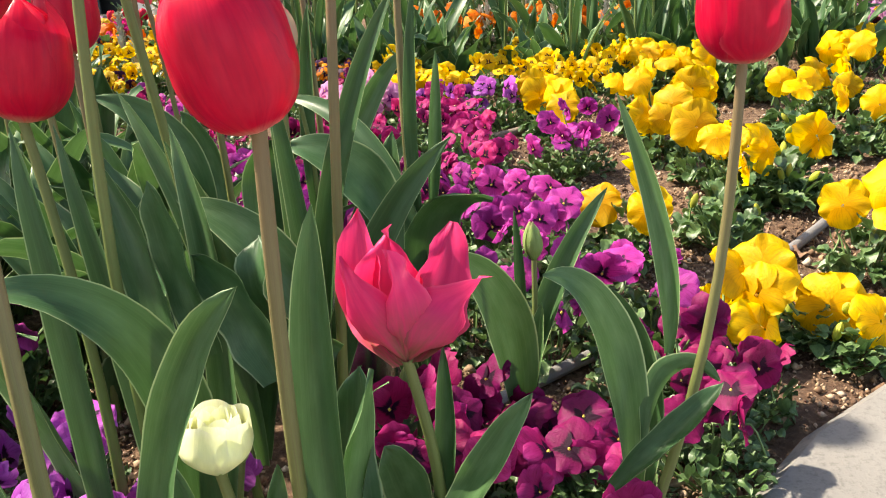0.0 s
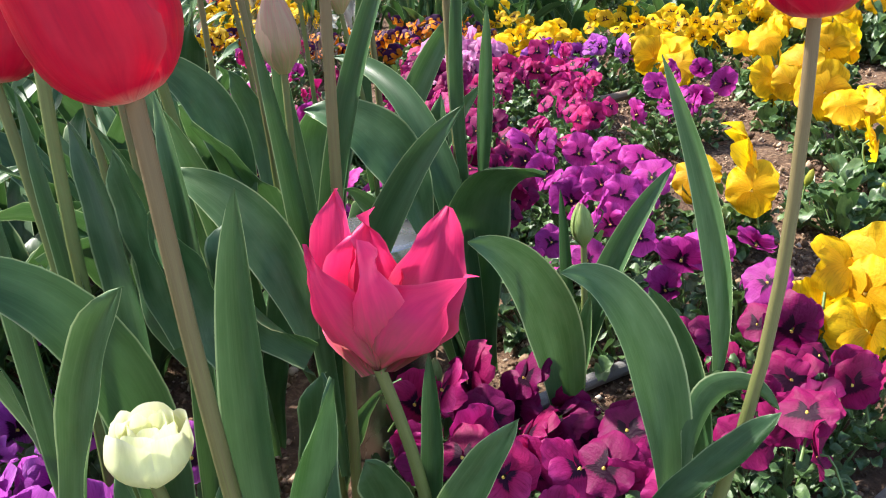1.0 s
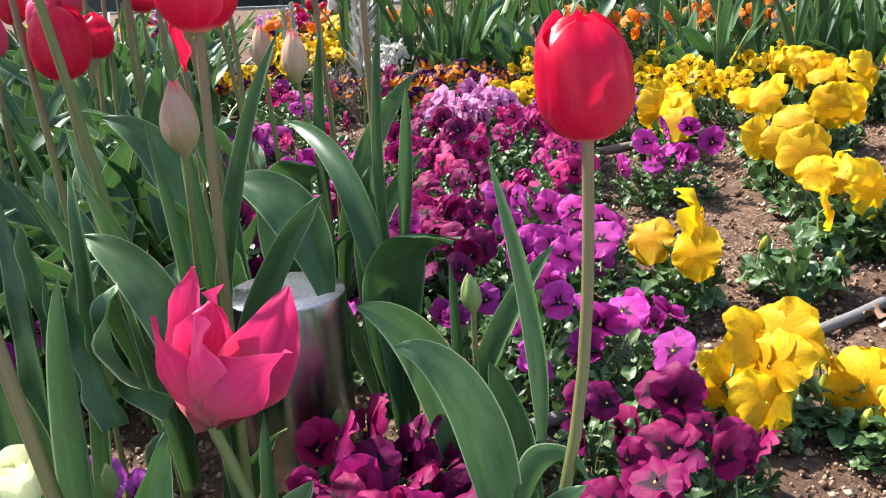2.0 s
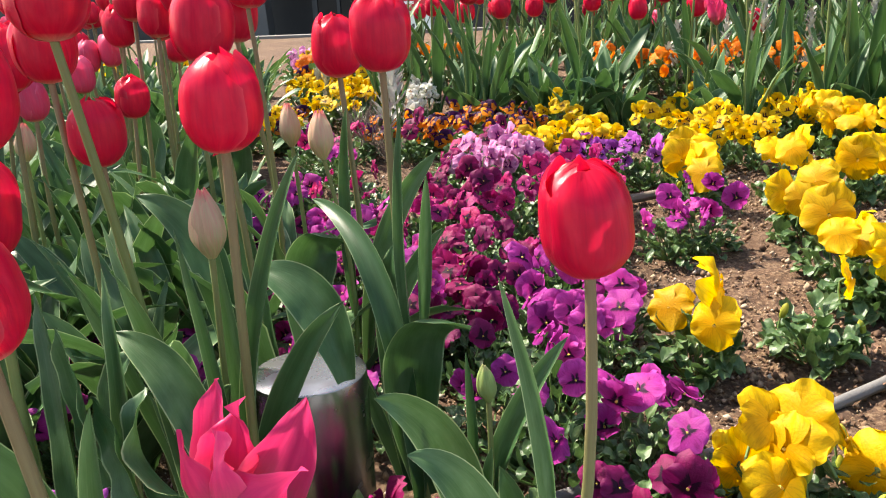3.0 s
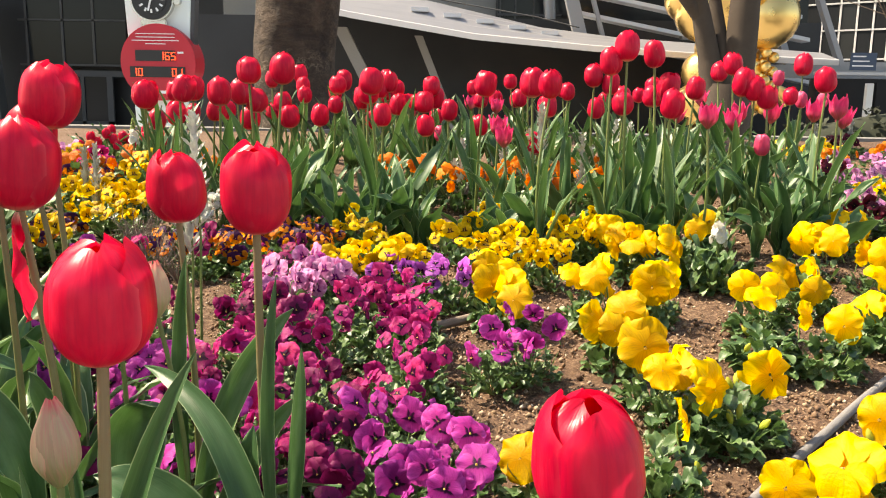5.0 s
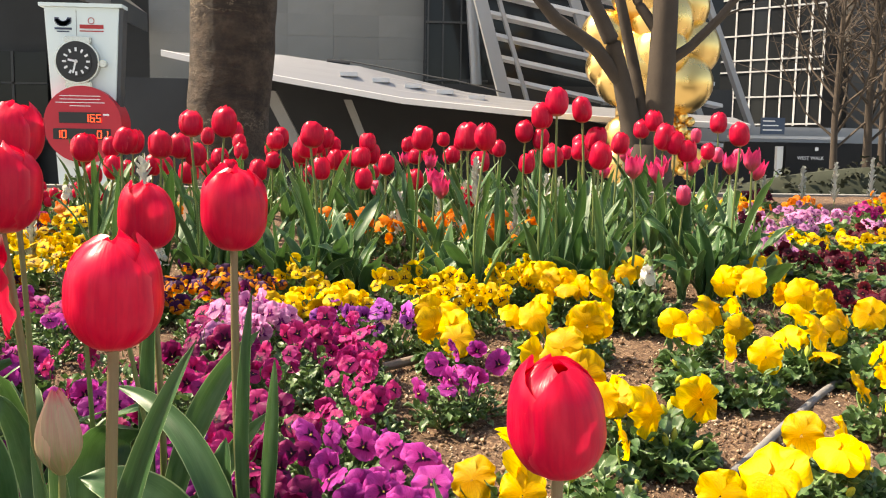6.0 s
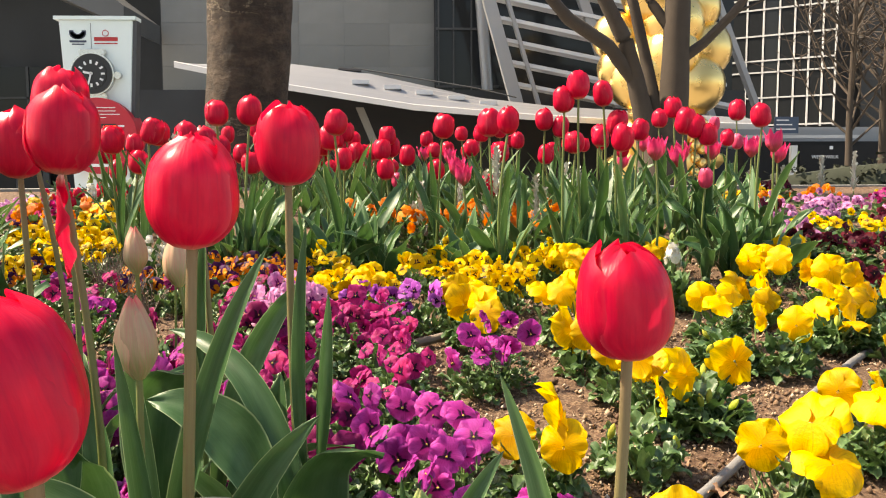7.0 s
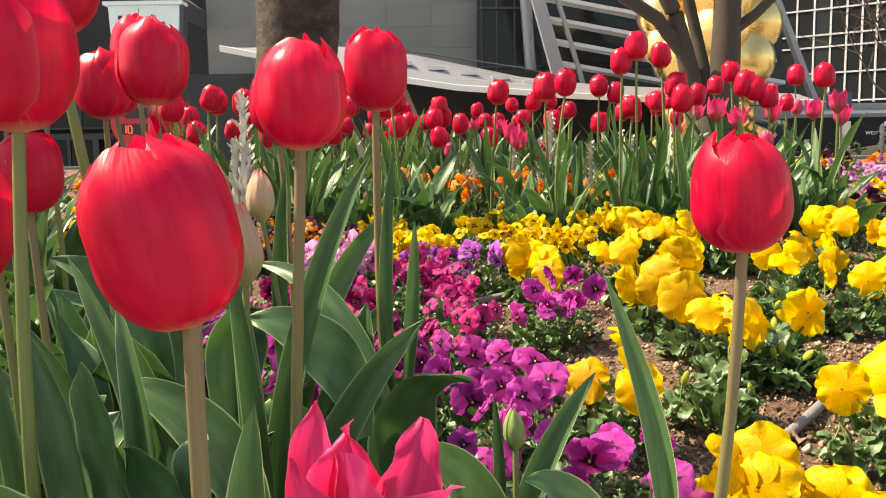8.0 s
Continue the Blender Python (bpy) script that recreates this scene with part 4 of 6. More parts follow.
# Leafy young plants with no flower yet.
tulip("green_bud", (-0.015, 0.660, 0.120), (-0.012, 0.668), 0.7, 0, NEAR, "stem_green", 0.002, [
    LB((-0.002, 0.668, 0.055), (-0.030, 0.650, 0.250), (0.048, 0.640, 0.222), 0.053, -10, -25, 0.6, 0.6),
    LB((-0.016, 0.672, 0.055), (-0.040, 0.680, 0.210), (-0.030, 0.690, 0.270), 0.034, 20, 10, 0.5, 0.3),
    LB((-0.020, 0.672, 0.055), (-0.055, 0.680, 0.190), (-0.110, 0.690, 0.200), 0.038, 30, 10, 0.5, 0.3)], label="young leafy tulip with a small green bud")

tulip("green_bud", (-0.150, 0.490, 0.16), (-0.150, 0.49), 0.7, 0, NEAR, "stem_green", 0.002, [
    LB((-0.112, 0.424, 0.196), (-0.126, 0.426, 0.252), (-0.136, 0.429, 0.291), 0.03, 10, 30, 0.6, 0.5),
    LB((-0.154, 0.505, 0.146), (-0.192, 0.499, 0.202), (-0.148, 0.504, 0.245), 0.04, 25, 20, 0.4, 0.4),
    LB((-0.064, 0.458, 0.182), (-0.08, 0.474, 0.252), (-0.141, 0.481, 0.268), 0.033, -25, -10, 0.6, 0.3)], label="young leafy tulip with a small green bud")
tulip("green_bud", (-0.105, 0.425, 0.13), (-0.105, 0.425), 0.7, 0, NEAR, "stem_green", 0.002, [
    LB((-0.073, 0.402, 0.19), (-0.086, 0.41, 0.229), (-0.118, 0.428, 0.251), 0.04, 10, 20, 0.5, 0.4),
    LB((-0.042, 0.406, 0.203), (-0.088, 0.4, 0.234), (-0.082, 0.431, 0.258), 0.034, 20, 30, 0.7, 0.6),
    LB((-0.126, 0.407, 0.152), (-0.139, 0.432, 0.248), (-0.176, 0.458, 0.3), 0.03, 5, 20, 0.6, 0.3)], label="young leafy tulip with a small green bud")

tulip("green_bud", (-0.023, 0.566, 0.10), (-0.023, 0.566), 0.7, 0, NEAR, "stem_green", 0.002, [
    LB((-0.023, 0.566, 0.206), (-0.039, 0.579, 0.28), (-0.099, 0.586, 0.279), 0.04, -25, -10, 0.6, 0.4)], label="young leafy tulip with a small green bud")
tulip("green_bud", (-0.156, 0.751, 0.12), (-0.156, 0.751), 0.7, 0, NEAR, "stem_green", 0.002, [
    LB((-0.149, 0.769, 0.106), (-0.179, 0.798, 0.274), (-0.11, 0.785, 0.241), 0.058, -10, -25, 0.6, 0.6),
    LB((-0.184, 0.671, 0.174), (-0.192, 0.694, 0.29), (-0.266, 0.682, 0.308), 0.04, -25, -10, 0.6, 0.4),
    LB((-0.171, 0.726, 0.126), (-0.185, 0.749, 0.248), (-0.219, 0.75, 0.286), 0.036, 10, 15, 0.6, 0.4)], label="young leafy tulip with a small green bud")


def leaf_mass(name, spots, label, widths, each, bends=(0, 65)):
    """Many strap leaves in one mesh."""
    patches = []
    for x, y, s in spots:
        for q in range(each):
            g = s * leaf_grid(0.20 * RNG.uniform(0.7, 1.2), RNG.uniform(*widths), RNG.uniform(62, 88), RNG.uniform(*bends), RNG.uniform(-60, 60), RNG.uniform(0.4, 1.0), RNG.uniform(0.2, 1.0), 13, 7, RNG.uniform(0, 6))
            a = 6.28 * q / each + RNG.uniform(-0.7, 0.7)
            c, d = math.cos(a), math.sin(a)
            patches.append((g @ np.array([[c, d, 0], [-d, c, 0], [0, 0, 1]]) + (x, y, rise(x, y) - 0.004), 0))
    tagged(put(name, mesh_of(name, patches, ["tulip_leaf_mass"])), label, "leaves", "", "stuff")


for hx, hy, hz in ((-1.23, 3.13, 0.28), (-1.2, 3.15, 0.31), (-1.18, 3.16, 0.29), (-1.15, 3.17, 0.32), (-1.12, 3.18, 0.28), (-1.1, 3.19, 0.31), (-1.08, 3.2, 0.3), (-1.13, 3.18, 0.3), (-1.06, 3.2, 0.28), (-1.03, 3.22, 0.31), (-1.0, 3.2, 0.29), (-0.98, 3.23, 0.32), (-0.95, 3.2, 0.30), (-0.93, 3.24, 0.32), (-0.90, 3.21, 0.29), (-1.16, 3.24, 0.33), (-1.04, 3.25, 0.33)):
    tulip("red", (hx, hy, hz + 0.01), (hx, hy + 0.02), 0.62, 2, "small red tulips at the back", "stem_green", leaf_scale=0.7, label="small round red tulip on a short stem")


def left_heads():
    """The crowd of tulips at the left of the bed."""
    # Mostly out of view: added so that their shade falls on the near leaves.
    for k in range(16):
        y = RNG.uniform(0.30, 1.0)
        x = RNG.uniform(-1.0, -0.30 - 0.30 * y)
        if y > rim_y(x) + 0.08:
            tulip("red", (x, y, rise(x, y) + RNG.uniform(0.28, 0.36)), (x + RNG.normal(0, 0.02), y + RNG.normal(0, 0.02)), 1.0, 4, NEAR, "stem_brown")
    for k in range(44):
        y = RNG.uniform(0.95, 2.25)
        x = RNG.uniform(-0.85 - 0.5 * y, 0.14 - 0.57 * y)
        kind = "rose" if k % 6 == 0 else "far_red"
        tulip(kind, (x, y, rise(x, y) + RNG.uniform(0.25, 0.36)), (x + RNG.normal(0, 0.015), y + RNG.normal(0, 0.015)), RNG.uniform(0.95, 1.1), 3, NEAR, "stem_brown")


left_heads()


def leafy_plants():
    """Tulip plants that fill the left of the bed with strap leaves."""
    rest = []
    spots = 0
    while spots < 230:
        y = 0.38 + 2.0 * RNG.random() ** 1.5
        x = RNG.uniform(-0.95 - 0.5 * y, 0.13 - 0.5 * y) if RNG.random() < 0.5 else RNG.uniform(-0.4 - 0.5 * y, 0.13 - 0.5 * y)
        if y < rim_y(x) + 0.05:
            continue
        if y < 0.62 and x > -0.36:
            continue
        spots += 1
        if y > 0.85:
            rest.append((x, y, RNG.uniform(0.75, 1.2)))
            continue
        hz = rise(x, y) + RNG.uniform(0.05, 0.09)
        tulip("green_bud", (x, y, hz), (x, y), 0.6, 4, "tulips in the bed", "stem_green", 0.002, pool=LEAVES if spots % 4 else NARROW, leaf_scale=RNG.uniform(0.75, 1.2), label="young leafy tulip with a small green bud")
    leaf_mass("tulip_leaves", rest, "dense green strap leaves of young tulips", (0.024, 0.050), 5)


leafy_plants()

# ---------------- the far row of tulips ----------------
ROW_A = [(-0.63, 2.14, 0.46), (-0.50, 2.0, 0.48), (-0.84, 2.76, 0.44), (-0.77, 2.78, 0.47), (-0.76, 2.59, 0.39), (-0.66, 2.45, 0.41), (-0.88, 3.32, 0.40), (-0.53, 2.19, 0.48), (-0.44, 2.1, 0.47), (-0.45, 2.35, 0.47), (-0.35, 2.01, 0.52), (-0.42, 2.36, 0.45), (-0.6, 3.39, 0.52), (-0.45, 2.86, 0.44)]
ROW_B = [(-0.6, 3.39, 0.40), (-0.28, 2.02, 0.52), (-0.48, 3.34, 0.54), (-0.28, 2.89, 0.50), (-0.29, 3.11, 0.51), (-0.09, 2.05, 0.50), (-0.16, 2.54, 0.46), (-0.17, 2.9, 0.39), (-0.17, 3.45, 0.46), (-0.26, 3.44, 0.43), (-0.02, 2.91, 0.45), (0.03, 2.91, 0.46), (0.08, 2.56, 0.43), (0.03, 3.13, 0.40)]
ROW_C = [(0.17, 2.28, 0.50), (0.18, 3.13, 0.46), (0.17, 2.55, 0.39), (0.33, 3.45, 0.46), (0.32, 2.54, 0.34), (0.28, 2.15, 0.50), (0.30, 1.95, 0.50), (0.48, 3.1, 0.49), (0.48, 2.52, 0.53), (0.44, 2.02, 0.55), (0.52, 2.51, 0.51), (0.47, 2.01, 0.58), (0.55, 2.1, 0.57), (0.58, 2.1, 0.50)]
ROW_D = [(0.60, 2.35, 0.48), (0.51, 2.23, 0.46), (0.66, 3.41, 0.46), (0.56, 1.97, 0.46), (0.96, 3.0, 0.56), (0.88, 2.59, 0.57), (0.81, 2.29, 0.51), (0.84, 2.28, 0.50), (0.87, 2.27, 0.48), (1.2, 2.91, 0.58), (0.94, 2.1, 0.52), (0.75, 2.5, 0.50), (0.38, 2.75, 0.44), (-0.08, 2.75, 0.44)]
for row in (ROW_A, ROW_B, ROW_C, ROW_D):
    for hx, hy, hz in row:
        tulip("far_red", (hx, hy, hz), (hx + RNG.normal(0, 0.015), hy + RNG.normal(0, 0.015)), RNG.uniform(0.98, 1.2), 4, "tulips in the far row", "stem_green", leaf_scale=1.15, pool=NARROW, tilt=(RNG.normal(0, 5), RNG.normal(0, 5)))
for hx, hy, hz in ((0.80, 2.3, 0.425), (0.90, 2.32, 0.445), (1.0, 2.3, 0.45), (1.08, 2.32, 0.435), (0.21, 2.3, 0.40), (0.86, 2.45, 0.44), (-0.06, 3.26, 0.42), (0.15, 3.26, 0.45), (0.24, 3.19, 0.44), (0.22, 2.2, 0.38), (0.65, 2.0, 0.44), (0.98, 2.12, 0.46), (0.86, 3.1, 0.42), (0.93, 3.08, 0.48)):
    tulip("pink", (hx, hy, hz), (hx, hy + 0.01), 0.85, 3, "tulips in the far row", "stem_green", leaf_scale=1.1)
for hx, hy, hz in ((1.14, 2.75, 0.48), (1.31, 3.01, 0.48), (1.18, 3.06, 0.55), (0.84, 2.2, 0.37), (0.05, 2.8, 0.36)):
    tulip("rose", (hx, hy, hz), (hx, hy + 0.01), 0.9, 3, "tulips in the far row", "stem_green", leaf_scale=1.1)


def more_heads():
    """Further red heads scattered through the far row."""
    n = 0
    while n < 40:
        x, y = RNG.uniform(-0.75, 1.1), RNG.uniform(2.35, 3.5)
        if x > 0.2 + 0.34 * y:
            continue
        tulip("far_red", (x, y, rise(x, y) + RNG.uniform(0.20, 0.30)), (x + RNG.normal(0, 0.015), y), RNG.uniform(0.9, 1.15), 2, "tulips in the far row", "stem_green", leaf_scale=1.1, pool=NARROW)
        n += 1


more_heads()


def far_leaves():
    rest = []
    while len(rest) < 95:
        x = RNG.uniform(-0.40, 1.12)
        y = 2.02 + RNG.uniform(0, 1.0) ** 1.5 * 1.4
        if x < 0.25 + 0.34 * y and (noise.noise((x * 4.5, y * 3.0, 4.0)) > -0.12 or y > 2.8):
            rest.append((x, y, RNG.uniform(0.75, 1.12)))
    leaf_mass("tulip_leaves", rest, "green strap leaves of the far tulip row", (0.028, 0.054), 5)
    low = [(x + RNG.normal(0, 0.03), 1.98 + RNG.uniform(0, 0.18), RNG.uniform(0.6, 0.85)) for x in np.linspace(-0.2, 1.0, 17)]
    leaf_mass("tulip_leaves", low, "broad low tulip leaves at the foot of the far row", (0.048, 0.074), 4, (30, 120))


far_leaves()

# ---------------- pansies ----------------
G_Y = "yellow pansies in the bed"
for x, y, n, buds in ((0.21, 0.94, 3, 1), (0.33, 0.99, 1, 2), (0.40, 1.12, 2, 2), (0.38, 1.21, 3, 0), (0.47, 1.15, 1, 3), (0.61, 1.01, 3, 3), (0.46, 0.88, 3, 3), (0.80, 1.22, 3, 2), (0.35, 1.36, 4, 0), (0.34, 1.55, 4, 0), (0.45, 1.57, 4, 0), (0.46, 1.85, 5, 0), (0.42, 1.93, 3, 0), (0.52, 1.80, 3, 0), (0.185, 1.52, 3, 1)):
    viola("yellow", x, y, n, 0.0320, 0.046, 0.082, G_Y, True, buds=buds)
for x, y, n in ((0.19, 1.60, 3), (0.62, 1.51, 3), (0.74, 1.64, 3), (0.67, 1.36, 2), (0.81, 1.47, 3), (0.93, 1.77, 4), (0.85, 1.86, 4), (1.0, 2.05, 4), (0.89, 1.60, 3), (0.96, 1.57, 2), (0.89, 1.43, 1), (0.65, 2.0, 2), (0.59, 1.90, 2)):
    viola("yellow", x, y, n, 0.0315, 0.048, 0.082, G_Y, n < 4)
viola("yellow", 0.275, 0.718, 5, 0.034, 0.034, 0.052, G_Y, True, buds=2)
viola("yellow", 0.340, 0.735, 2, 0.030, 0.036, 0.045, G_Y, True, buds=4)
viola("yellow", 0.365, 0.700, 1, 0.030, 0.030, 0.040, G_Y, True, buds=3)
for x, y in ((0.58, 1.38), (0.46, 1.12), (0.62, 1.80), (0.66, 1.0), (0.78, 1.48)):
    viola("yellow", x, y, 0, 0.03, 0.052, 0.075, "green pansy plants not in bloom", True, buds=2)
G_V = "small yellow violas before the far row"
for x, y in ((-0.13, 2.02), (-0.08, 1.91), (-0.07, 1.72), (-0.02, 1.7), (-0.1, 1.7), (0.02, 1.75), (0.09, 1.92), (0.14, 2.01), (0.19, 2.1), (0.16, 1.83), (0.22, 1.93), (0.26, 1.81), (0.2, 1.74), (0.3, 1.77), (0.22, 2.24), (0.34, 2.0), (0.37, 1.94), (0.41, 2.06)):
    viola("gold", x, y, 9, 0.0170, 0.040, 0.082, G_V)
for x, y in ((-0.9, 2.33), (-0.78, 2.19), (-0.72, 2.19), (-0.69, 2.06), (-0.91, 2.42), (-0.67, 2.2), (-0.76, 1.88), (-0.76, 2.35), (-0.83, 2.34)):
    viola("gold", x, y, 14, 0.018, 0.060, 0.09, G_V)
for k in range(14):
    x, y = -0.85 - 0.09 * k + RNG.normal(0, 0.05), 2.55 + 0.09 * (k % 5) + RNG.normal(0, 0.05)
    viola(("gold", "tangerine", "cerise", "gold", "lilac")[k % 5], x, y, 12, 0.020, 0.07, 0.11, "mixed violas at the far left")
G_O = "orange violas"
for x, y in ((-1.06, 2.66), (-0.96, 2.62), (-0.91, 2.67), (-0.77, 1.98), (-0.78, 1.87), (-0.49, 1.84), (-0.44, 1.87), (-0.35, 1.83), (-0.26, 1.86), (-0.21, 1.92), (-0.19, 1.97), (-0.3, 1.99), (-0.36, 1.96), (-0.39, 1.85)):
    viola("orange", x, y, 11, 0.0165, 0.050, 0.072, G_O)
for x, y in ((0.27, 2.6), (0.42, 2.6), (0.21, 2.44), (0.55, 2.7), (0.12, 2.5), (0.34, 2.42), (0.02, 2.55), (0.48, 2.38), (-0.1, 2.62), (-0.6, 2.75), (-0.75, 2.85), (-0.9, 2.7)):
    viola("tangerine", x, y, 8, 0.020, 0.055, 0.12, G_O)
G_M = "purple violas in the bed"


def inside(x, y):
    """Keeps the purple violas clear of the strip of bare soil beside them."""
    edge = float(np.interp(y, (0.75, 0.9, 1.03, 1.18, 1.32, 1.44, 1.54, 1.6), (0.21, 0.155, 0.135, 0.09, 0.075, 0.07, 0.04, 0.12))) - 0.030
    return min(x, edge) if x < 0.15 else x


for x, y in ((0.05, 0.94), (0.08, 1.01), (0.01, 1.03), (0.12, 0.90), (0.16, 0.77), (0.19, 0.73), (0.03, 0.76), (0.08, 0.82), (0.10, 0.72), (-0.10, 0.93), (0.17, 1.28), (0.21, 1.31), (0.07, 0.90), (0.13, 0.98)):
    viola("magenta", inside(x, y), y, 6 if x > 0.165 and y > 1.2 else 4, 0.0200, 0.046, 0.080, G_M, True, -8)
for x, y in ((-0.04, 1.08), (0.03, 1.12), (-0.14, 1.3), (-0.20, 1.12), (0.05, 1.36), (-0.02, 1.40), (0.10, 1.42), (-0.08, 1.12), (0.07, 1.52)):
    viola("cerise" if x > 0 else "burgundy", inside(x, y), y, 5, 0.0170, 0.045, 0.080, G_M, True, -8)
for x, y in ((-0.07, 1.33), (0.05, 1.20), (-0.09, 1.20), (-0.19, 1.25), (-0.40, 1.33), (-0.03, 1.53), (0.03, 1.46), (0.07, 1.29), (0.08, 1.17), (-0.07, 1.45)):
    viola("cerise", inside(x, y), y, 5, 0.0175, 0.046, 0.080, G_M, True, -8)
for x, y in ((-0.07, 1.0), (-0.03, 1.0), (-0.09, 0.90), (-0.04, 0.93), (-0.16, 1.40), (-0.22, 1.45), (-0.01, 0.88)):
    viola("burgundy", x, y, 5, 0.0190, 0.042, 0.080, G_M, True)
for x, y in ((0.0, 1.66), (0.06, 1.64), (0.11, 1.62), (-0.40, 1.11), (-0.25, 0.50), (-0.25, 0.45), (-0.19, 0.41), (-0.15, 0.45), (-0.23, 0.38), (-0.17, 0.37), (-0.43, 0.74), (-0.43, 1.09), (-0.19, 0.81), (-0.24, 0.72), (-0.29, 0.76), (-0.45, 1.32), (-0.35, 0.64), (-0.16, 0.92), (-0.08, 0.76), (-0.30, 0.42)):
    viola("violet" if y > 1.5 or y < 0.6 else "magenta", x, y, 5, 0.019, 0.045, 0.080, G_M, True)
def fill_violas():
    """Violas that run in among the tulip leaves."""
    for k in range(30):
        y = RNG.uniform(0.8, 1.8)
        x = RNG.uniform(0.02 - 0.42 * y, -0.10)
        kind = ("burgundy", "magenta", "cerise", "magenta", "burgundy")[k % 5]
        viola(kind, x, y, 4, 0.0185, 0.046, 0.080, G_M, True, -8)


fill_violas()
for x, y in ((-0.20, 1.54), (-0.15, 1.60), (-0.11, 1.56), (-0.16, 1.50)):
    viola("lilac", x, y, 10, 0.020, 0.048, 0.09, "lilac violas")
for x, y, h in ((-0.495, 2.106, 0.125), (-0.507, 1.994, 0.105), (-0.443, 2.062, 0.115), (-0.45, 1.972, 0.10), (-0.47, 2.04, 0.10)):
    viola("white", x, y, 22, 0.0085, 0.021, h, "white candytuft")
G_B = "dark pink violas at the front edge"
for x, y in ((-0.02, 0.54), (0.02, 0.56), (0.05, 0.55), (0.09, 0.52), (0.03, 0.50), (0.06, 0.49), (0.11, 0.48), (0.0, 0.48), (0.15, 0.63), (0.20, 0.63), (0.19, 0.53), (0.24, 0.62), (0.20, 0.57)):
    viola("cerise" if x in (-0.02, 0.03, 0.06, 0.11) else "burgundy", x, y, 4, 0.0195, 0.034, 0.062, G_B, True, -5)
G_F = "mixed violas at the far right"
for x, y, k in ((1.64, 3.21, "lilac"), (1.73, 3.13, "lilac"), (1.91, 3.22, "cerise"), (1.5, 3.3, "tangerine"), (1.77, 2.83, "lilac"), (1.32, 2.57, "gold"), (1.44, 2.55, "gold"), (1.58, 2.58, "gold"), (1.20, 2.46, "lilac"), (1.24, 2.27, "maroon"), (1.06, 1.81, "maroon"), (1.13, 1.78, "maroon"), (1.14, 2.29, "maroon"), (1.30, 2.19, "maroon"), (1.45, 2.85, "lilac"), (1.55, 2.95, "lilac"), (1.65, 2.7, "maroon"), (1.35, 2.75, "lilac"), (1.7, 2.45, "gold"), (1.85, 2.6, "gold"), (1.9, 2.95, "lilac"), (1.55, 3.55, "gold"), (1.8, 3.5, "tangerine"), (2.05, 3.4, "gold"), (2.1, 3.1, "maroon"), (2.0, 2.8, "cerise"), (1.3, 2.95, "maroon"), (1.4, 3.1, "lilac"), (1.35, 3.4, "gold"), (1.7, 3.7, "maroon"), (2.2, 3.6, "tangerine")):
    viola(k, x, y, 15, 0.0175, 0.075, 0.075, G_F)

# ---------------- hose, twig, dry leaves, steel lamp ----------------
def laid_tube(name, pts, radius, mat, lift, label, category, sides=10):
    fine = []
    for i in range(len(pts) - 1):
        for k in range(6):
            f = k / 6
            x, y = (a + f * (b - a) for a, b in zip(pts[i], pts[i + 1]))
            fine.append((x, y, rise(x, y) + lift + 0.003 * noise.noise((x * 6, y * 6, 3))))
    fine.append((*pts[-1], rise(*pts[-1]) + lift))
    tagged(put(name, mesh_of(name, [(tube(fine, radius, sides), 0)], [mat])), label, category)


laid_tube("irrigation_hose", [(0.02, 0.62), (0.12, 0.70), (0.247, 0.79), (0.39, 0.935), (0.567, 1.135), (0.79, 1.38), (0.95, 1.535), (1.075, 1.66), (1.45, 1.98), (1.9, 2.3)], 0.0062, "hose_rubber", 0.0055, "grey-black rubber irrigation hose lying on the soil", "hose")
laid_tube("twig", [(0.01, 1.452), (0.053, 1.484), (0.09, 1.512), (0.15, 1.555)], 0.008, "twig", 0.012, "short grey-brown stick lying between the violas", "stick")


def dry_leaf(x, y, size, rz):
    g = leaf_grid(size, size * 0.55, 12, 40, 15, 0.4, 1.5, 7, 5, 1.0)
    ob = put("dry_leaf", mesh_of("dry_leaf", [(g, 0)], ["dry_leaf"]), None, pose(x, y, rise(x, y) + 0.004, 0, 0, rz))
    tagged(ob, "curled brown dry leaf on the soil", "leaf", "dry leaves on the soil")


for x, y, s, r in ((0.385, 0.93, 0.035, 20), (0.66, 1.60, 0.04, 150), (0.82, 1.30, 0.025, 60), (0.40, 1.02, 0.02, 240), (0.06, 0.60, 0.03, 10)):
    dry_leaf(x, y, s, r)


def steel_lamp(x, y, top, r):
    z = rise(x, y) - 0.02
    root = thing("garden_lamp", x, y, z, "short brushed steel bollard lamp standing among the leaves", "lamp")
    h = top - z
    prof = [(r, 0), (r, h - 0.012), (r, h - 0.003), (r * 0.985, h)]
    put("body", mesh_of("body", [(np.array([[(q * math.cos(a), q * math.sin(a), w) for a in np.linspace(0, 2 * math.pi, 49)] for q, w in prof]), 0)], ["steel"]), root)
    cap = [(r * 0.985, h), (r * 0.96, h + 0.001), (r * 0.5, h + 0.0015), (0.0001, h + 0.0015)]
    put("cap", mesh_of("cap", [(np.array([[(q * math.cos(a), q * math.sin(a), w) for a in np.linspace(0, 2 * math.pi, 49)] for q, w in cap]), 0)], ["steel_sky_glare"]), root, None, "flat steel cap, lightened and mottled like reflected sky")


steel_lamp(-0.077, 0.613, 0.187, 0.0455)

